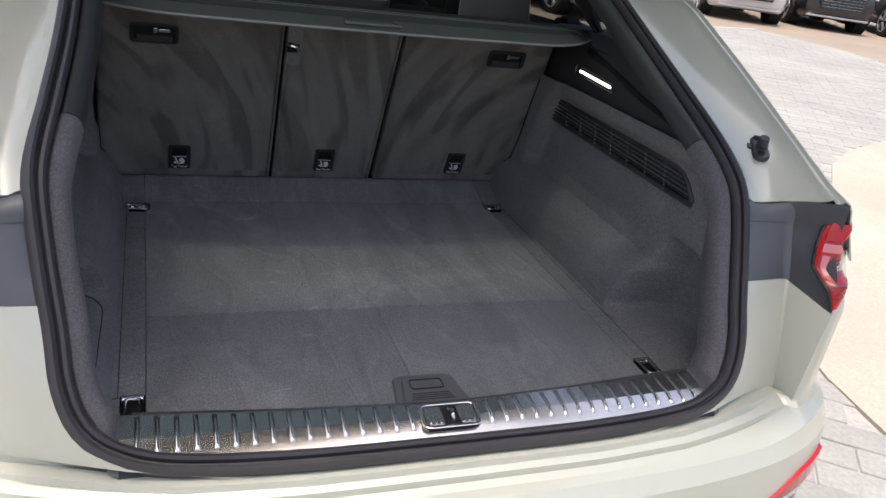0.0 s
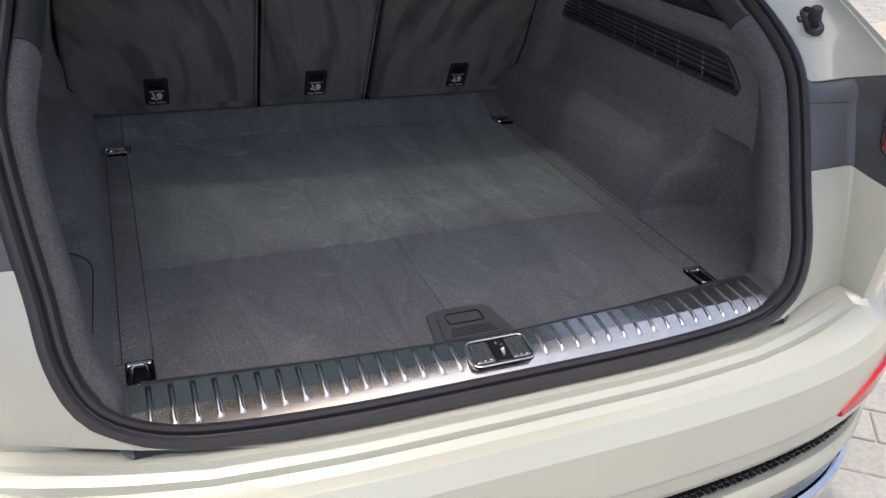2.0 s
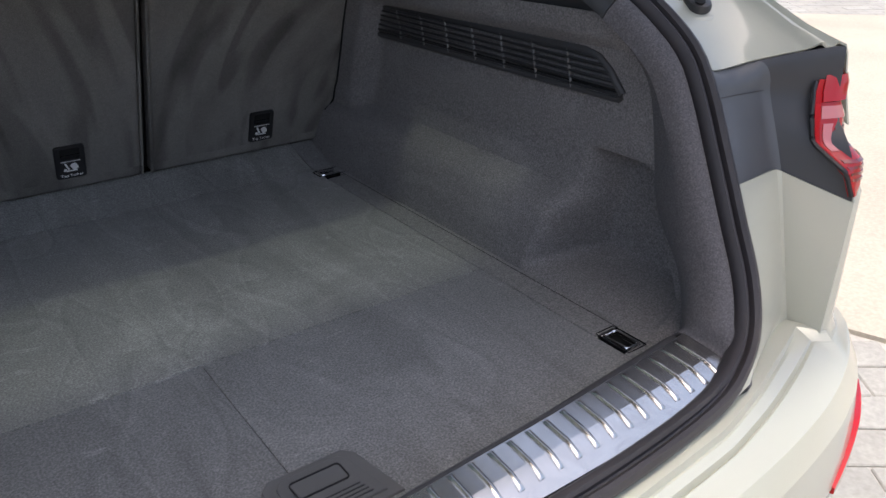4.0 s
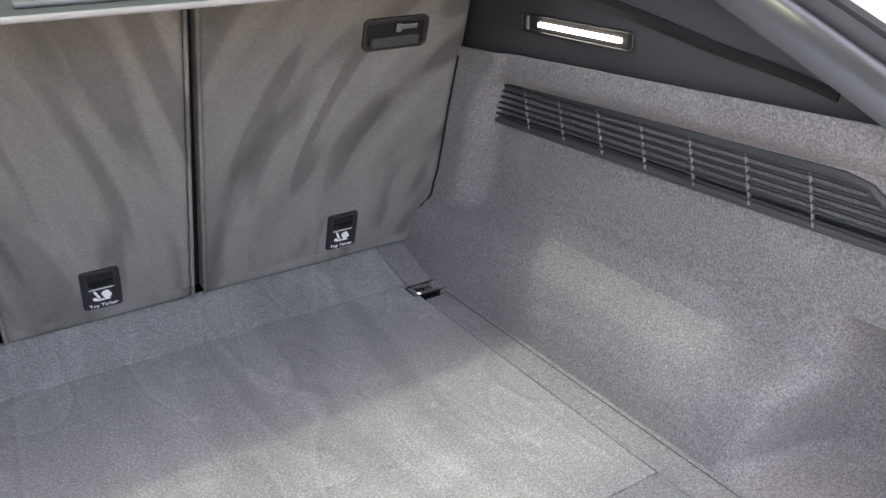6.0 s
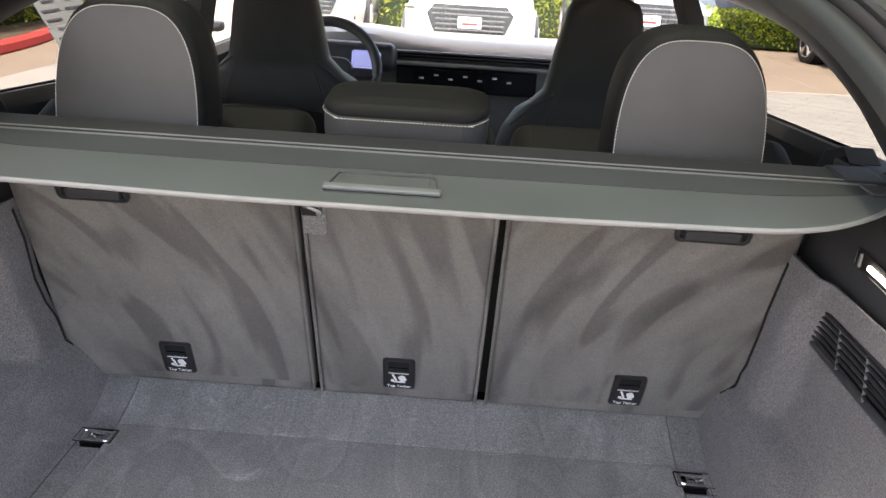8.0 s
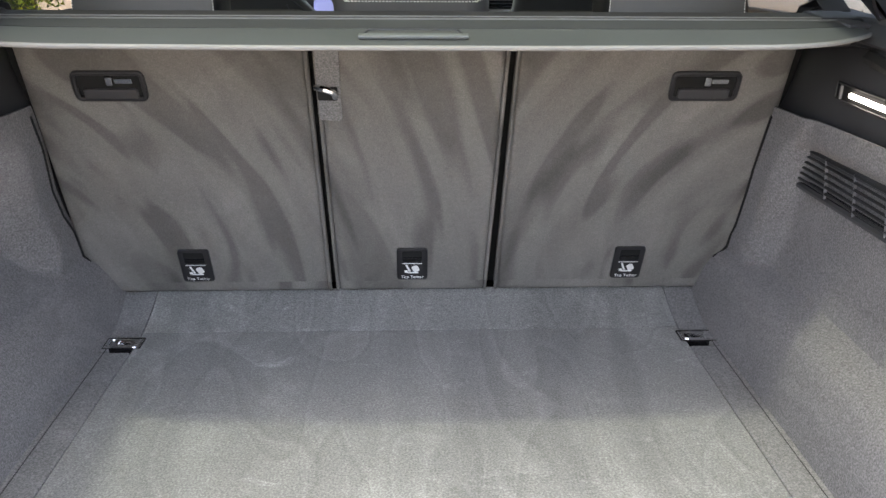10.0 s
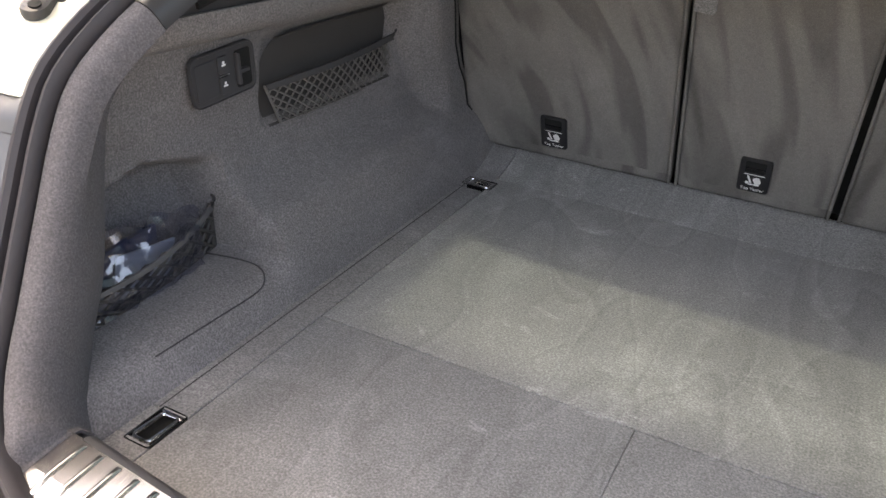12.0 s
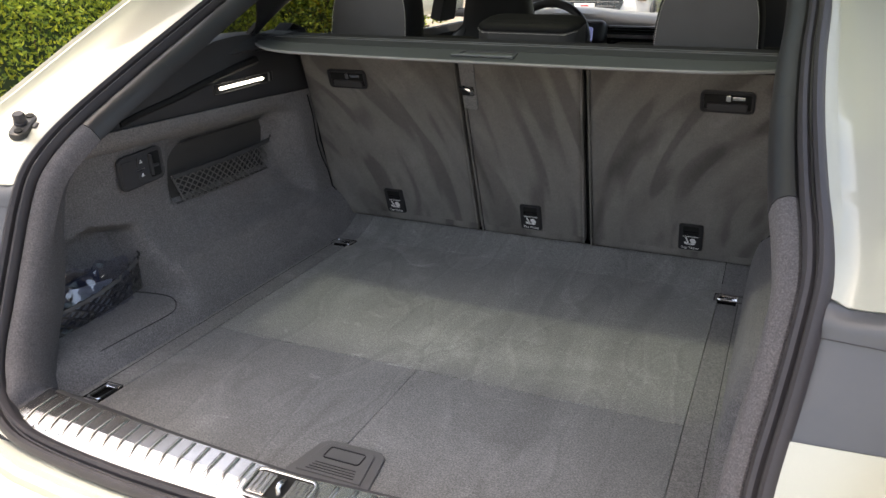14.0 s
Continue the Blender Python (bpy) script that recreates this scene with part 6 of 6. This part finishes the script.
# ---- parked cars ----
def suv(x, y, heading, paint, label, size=1.07, plated=True, group="parked cars"):
    """A parked SUV, nose towards -y before it is turned."""
    t = thing("parked_car", (0, 0, 0), label, "car", group)
    secs = ((-2.42, 0.62, 0.42, 0.78), (-2.36, 0.80, 0.34, 0.90), (-2.15, 0.92, 0.26, 1.00), (-1.6, 0.97, 0.24, 1.06), (-0.9, 0.98, 0.24, 1.10), (0.0, 0.985, 0.25, 1.12), (1.0, 0.985, 0.25, 1.12), (1.8, 0.97, 0.26, 1.12), (2.3, 0.90, 0.34, 1.08), (2.45, 0.74, 0.48, 1.02))
    rows = []
    for yy, w, lo, hi in secs:
        rows.append([Vector((px * w, yy, lo + (hi - lo) * f)) for px, f in ((-0.86, 0), (-0.97, 0.15), (-1.0, 0.45), (-0.985, 0.72), (-0.93, 0.92), (-0.80, 0.99), (-0.4, 1.03), (0, 1.04), (0.4, 1.03), (0.80, 0.99), (0.93, 0.92), (0.985, 0.72), (1.0, 0.45), (0.97, 0.15), (0.86, 0))])
    part("body", loft(rows, True, True), paint, t, "", True, 40)
    cab = ((-1.02, 0.80, 1.10), (-0.55, 0.70, 1.42), (-0.2, 0.66, 1.56), (0.7, 0.66, 1.62), (1.5, 0.64, 1.55), (2.2, 0.66, 1.14))
    rows = [[Vector((px * w, yy, 1.06 + (hi - 1.06) * f)) for px, f in ((-1.12, 0), (-1.06, 0.5), (-1.0, 0.86), (-0.8, 0.98), (0, 1.02), (0.8, 0.98), (1.0, 0.86), (1.06, 0.5), (1.12, 0))] for yy, w, hi in cab]
    part("cabin", loft(rows, False), paint, t, "", True, 40)
    side = GLASS_DARK
    for s in (1, -1):
        for y0, y1 in ((-0.62, 0.20), (0.26, 1.02), (1.08, 1.62)):
            a = 1.32 if y0 < -0.5 else 1.47
            part("side_glass", thicken(loft([[Vector((s * 0.80, y0 - 0.22 * (y0 < -0.5), 1.14)), Vector((s * 0.80, y1, 1.14))], [Vector((s * 0.715, y0 + 0.16 * (y0 < -0.5), 1.48)), Vector((s * 0.715, y1 - (0.18 if y1 > 1.5 else 0), 1.49))]]), 0.012), side, t, "", False)
        part("headlamp", box((s * 0.72, -2.20, 0.88), (0.36, 0.24, 0.09), 0.03, (0, 0, s * 24), 3), CHROME, t, "clear headlamp unit")
        part("lower_intake", box((s * 0.68, -2.29, 0.52), (0.26, 0.16, 0.16), 0.03, (0, 0, s * 20), 2), GLOSS_BLACK, t)
        part("door_mirror", box((s * 1.04, -0.62, 1.16), (0.20, 0.10, 0.14), 0.04, None, 3), paint, t)
        part("sill", box((s * 0.95, -0.02, 0.30), (0.06, 1.9, 0.10), 0.02), PLASTIC, t)
        for yy in (-1.48, 1.46):
            arch = part("wheel_arch", tube([Vector((s * 0.95, yy + 0.43 * math.cos(a), 0.37 + 0.43 * math.sin(a))) for a in np.linspace(-0.25, math.pi + 0.25, 18)], 0.045, 6), PLASTIC, t)
            wheel_ = part("wheel_well", tube([Vector((s * 0.70, yy, 0.37)), Vector((s * 0.984, yy, 0.37))], 0.41, 24), DARK, t)
            tyre = part("tyre", tube([Vector((s * q, yy, 0.37)) for q in (0.80, 0.83, 0.97, 1.0)], 0.37, 28, lambda u: 0.93 if u in (0, 1) else 1.0), TYRE, t)
            part("rim", tube([Vector((s * 0.985, yy, 0.37)), Vector((s * 1.003, yy, 0.37))], 0.265, 28), DARK, t)
            for k in range(5):
                a = 2 * math.pi * k / 5 + 0.3
                for off in (-0.11, 0.11):
                    part("rim_spoke", tube([Vector((s * 1.006, yy + 0.05 * math.cos(a), 0.37 + 0.05 * math.sin(a))), Vector((s * 1.008, yy + 0.262 * math.cos(a + off), 0.37 + 0.262 * math.sin(a + off)))], 0.024, 6), ALLOY, t)
            part("rim_lip", tube([Vector((s * 1.005, yy + 0.262 * math.cos(a), 0.37 + 0.262 * math.sin(a))) for a in np.linspace(0, 2 * math.pi, 33)], 0.014, 6), ALLOY, t)
    part("windscreen", thicken(loft([[Vector((px * 0.80, -1.04, 1.13)) for px in (-1, 0, 1)], [Vector((px * 0.66, -0.34, 1.53)) for px in (-1, 0, 1)]]), 0.01), GLASS_DARK, t, "", False)
    gr = [(-0.60, 0.84), (-0.50, 0.96), (0.50, 0.96), (0.60, 0.84), (0.46, 0.52), (-0.46, 0.52)]
    gm = basis((0, -2.50, 0), (1, 0, 0), (0, 0.10, 1))
    if (gm.to_3x3() @ Vector((0, 0, 1))).y > 0:
        gm = gm @ Matrix.Diagonal((1, 1, -1, 1))
    grl = part("grille", plate(gr, gm, 0.06), GLOSS_BLACK, t, "black radiator grille", False)
    for k in range(6):
        z = 0.57 + 0.066 * k
        part("grille_bar", box((0, -2.572 + 0.1 * z, z), (0.95 if k < 4 else 1.05, 0.03, 0.016), 0.003), GRILLE_GREY, grl)
    for k in range(-5, 6):
        part("grille_post", box((k * 0.092, -2.562 + 0.074, 0.74), (0.012, 0.03, 0.38), 0.003, (-6, 0, 0)), PLASTIC, grl)
    if plated:
        part("number_plate", box((0, -2.535, 0.735), (0.32, 0.012, 0.15), 0.003), WHITE, t, "white front plate")
        part("plate_bars", merge(box((0, -2.543, 0.715), (0.22, 0.004, 0.035)), box((0, -2.543, 0.775), (0.12, 0.004, 0.018))), RED_PRINT, t)
    part("skid_strip", box((0, -2.36, 0.33), (1.5, 0.10, 0.05), 0.015), ALLOY, t)
    t.matrix_basis = pose(x, y, 0, 0, 0, heading) @ Matrix.Scale(size, 4)
    return t


suv(-0.05, 13.3, 0, PAINT_WHITE, "white SUV parked nose-on in front of the car", 0.98)
suv(-3.0, 15.6, 4, PAINT_WHITE, "white SUV parked beside a green hedge")
suv(2.75, 15.2, -2, PAINT_BLUE, "dark grey SUV parked beside the white one")
suv(7.5, 14.4, 5, PAINT_SILVER, "silver-white SUV parked side-on beside low shrubs", 1.0)
suv(13.7, 16.95, -23, PAINT_WHITE, "white SUV parked in a row on tan paving", 1.0, False)
suv(16.35, 16.8, -25, PAINT_BLACK, "black SUV parked beside a white one in the row", 1.0, False)
suv(18.75, 15.9, -25, PAINT_BLACK, "black SUV parked at the end of the row", 1.0, False)
suv(6.2, 24.0, -70, PAINT_BLUE, "grey-blue car parked beyond the shrubs", 1.0, False)

# ---- hedges and kerbs ----
def hedge(name, at_, size, n, mat, label, seed, leaf=0.045):
    r = random.Random(seed)
    t = thing(name, at_, label, "hedge", "hedges")
    verts, faces = [], []
    sx, sy, sz = size
    for _ in range(n):
        a, b = r.uniform(-1, 1), r.uniform(-1, 1)
        top = sz * (0.80 + 0.22 * noise.noise(Vector((a * sx * 0.9, b * sy * 0.9, seed))))
        k = r.random() ** 0.45
        c = Vector((a * sx / 2 * (0.97 + 0.12 * noise.noise(Vector((b * 4, k * 3, seed + 7)))), b * sy / 2, top * k))
        if r.random() < 0.55:
            side = r.choice((0, 1))
            c.x = math.copysign(sx / 2, -at_[0]) * r.uniform(0.86, 1.05) if side else c.x
            c.y = -sy / 2 * r.uniform(0.9, 1.03) if not side else c.y
        d = Vector((r.gauss(0, 1), r.gauss(0, 1), r.gauss(0.6, 0.8))).normalized()
        u = d.orthogonal().normalized()
        u = Matrix.Rotation(r.uniform(0, 6.28), 3, d) @ u
        v = d.cross(u)
        l, w_ = leaf * r.uniform(0.6, 1.3), leaf * 0.45
        q = len(verts)
        p = Vector(at_) + c
        verts += [p - u * l * 0.5, p + v * w_ * 0.5 + d * 0.006, p + u * l * 0.5, p - v * w_ * 0.5 + d * 0.006]
        faces.append((q, q + 1, q + 2, q + 3))
    me = bpy.data.meshes.new("leaves")
    me.from_pydata([tuple(v) for v in verts], [], faces)
    me.materials.append(mat)
    ob = new("leaves", me)
    ob.parent = t
    ob.matrix_parent_inverse = t.matrix_basis.inverted()
    tagged(ob, kind="stuff")
    stems = bmesh.new()
    for _ in range(max(10, int(sx * sy * 5))):
        x, y = at_[0] + r.uniform(-0.48, 0.48) * sx, at_[1] + r.uniform(-0.48, 0.48) * sy
        merge(stems, tube([Vector((x, y, 0)), Vector((x + r.uniform(-0.1, 0.1), y + r.uniform(-0.1, 0.1), sz * 0.4)), Vector((x + r.uniform(-0.25, 0.25), y + r.uniform(-0.25, 0.25), sz * 0.85))], 0.012, 4, lambda u: 1 - 0.7 * u))
    part("stems", stems, BARK, t, kind="stuff")
    # added box inside the leaves; its dark tone is the inner shade
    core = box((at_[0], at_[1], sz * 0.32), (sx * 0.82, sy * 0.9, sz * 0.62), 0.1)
    part("shaded_core", core, LEAF_SHADE, t)
    return t


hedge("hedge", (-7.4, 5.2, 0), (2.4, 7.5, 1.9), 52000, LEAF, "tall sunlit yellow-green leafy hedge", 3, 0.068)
hedge("hedge", (-9.4, 14.6, 0), (4.0, 6.0, 1.5), 16000, LEAF, "low green hedge behind a red kerb", 5, 0.11)
hedge("hedge", (-1.6, 17.6, 0), (1.6, 1.6, 2.3), 6000, LEAF, "green shrub between parked cars", 8, 0.12)
hedge("hedge", (1.55, 17.8, 0), (1.2, 1.6, 2.4), 6000, LEAF, "green shrub between parked cars", 9, 0.12)
hedge("hedge", (9.4, 25.0, 0), (7.0, 2.0, 1.5), 9000, LEAF, "green shrubs along the far edge of the lot", 10, 0.13)
hedge("hedge", (6.0, 18.6, 0), (4.2, 1.6, 0.95), 9000, LEAF, "low green shrubs in a kerbed bed", 12, 0.10)
pole = part("red_pole", tube([Vector((6.95, 20.6, 0)), Vector((6.95, 20.6, 2.6))], 0.055, 10), RED_KERB, None)
lone(pole, "slim red-painted post beyond the shrubs", "post")
kerb = part("red_kerb", tube(spline([Vector(p) for p in ((-6.2, 1.0, 0.04), (-6.1, 6.0, 0.04), (-6.3, 10.5, 0.04), (-6.9, 13.2, 0.04), (-8.0, 16.0, 0.04))], 40), 0.12, 8), RED_KERB, None)
lone(kerb, "red-painted concrete kerb along the hedge", "kerb", kind="structure")
bed = slab("planting_bed", [(-6.2, 1.0), (-6.3, 10.5), (-6.9, 13.2), (-8.0, 18.0), (-14, 18), (-14, 1)], -0.03, 0.06, SOIL, "dark soil bed under the hedge", "soil")

# Trees and buildings round the lot close the view.
def tree(x, y, hgt, seed):
    r = random.Random(seed)
    t = thing("tree", (x, y, 0), "broad green tree at the edge of the lot", "tree", "trees round the lot")
    bm = tube([Vector((x, y, 0)), Vector((x + 0.1, y, hgt * 0.3)), Vector((x, y + 0.1, hgt * 0.6))], 0.16, 8, lambda u: 1 - 0.6 * u)
    for k in range(7):
        a = k * 0.9
        merge(bm, tube([Vector((x, y, hgt * (0.32 + 0.04 * k))), Vector((x + math.cos(a) * hgt * 0.16, y + math.sin(a) * hgt * 0.16, hgt * (0.48 + 0.04 * k))), Vector((x + math.cos(a) * hgt * 0.28, y + math.sin(a) * hgt * 0.28, hgt * (0.55 + 0.05 * k)))], 0.06, 5, lambda u: 1 - 0.7 * u))
    part("trunk", bm, BARK, t)
    verts, faces = [], []
    lumps = [(Vector((r.gauss(0, 0.17), r.gauss(0, 0.17), r.uniform(0.45, 0.92))) * hgt, hgt * r.uniform(0.09, 0.16)) for _ in range(16)]
    for _ in range(5000):
        c, rad = r.choice(lumps)
        d = Vector((r.gauss(0, 1), r.gauss(0, 1), r.gauss(0, 1))).normalized()
        p = Vector((x, y, 0)) + c + d * rad * r.uniform(0.6, 1.1)
        u = d.orthogonal().normalized() * 0.16 * r.uniform(0.6, 1.3)
        v = d.cross(u) * 0.6
        q = len(verts)
        verts += [p - u, p + v, p + u, p - v]
        faces.append((q, q + 1, q + 2, q + 3))
    me = bpy.data.meshes.new("crown")
    me.from_pydata([tuple(v) for v in verts], [], faces)
    me.materials.append(LEAF)
    ob = new("crown", me)
    ob.parent = t
    ob.matrix_parent_inverse = t.matrix_basis.inverted()


for k, (x, y, hh) in enumerate(((-16, 20, 6), (-3, 30, 7), (5, 32, 6.5), (18, 28, 6))):
    tree(x, y, hh, 20 + k)

# The lot falls gently away ahead of the car.
FALL = pose(0, 0, 0, -0.85, 0, 0)
OUTDOORS = ("ground", "drive", "drive_border", "concrete_apron", "block_paving", "parked_car", "hedge", "red_pole", "red_kerb", "planting_bed", "tree")
for ob in list(scene.objects):
    if not ob.parent and ob.name.split(".")[0] in OUTDOORS:
        ob.matrix_basis = FALL @ ob.matrix_basis
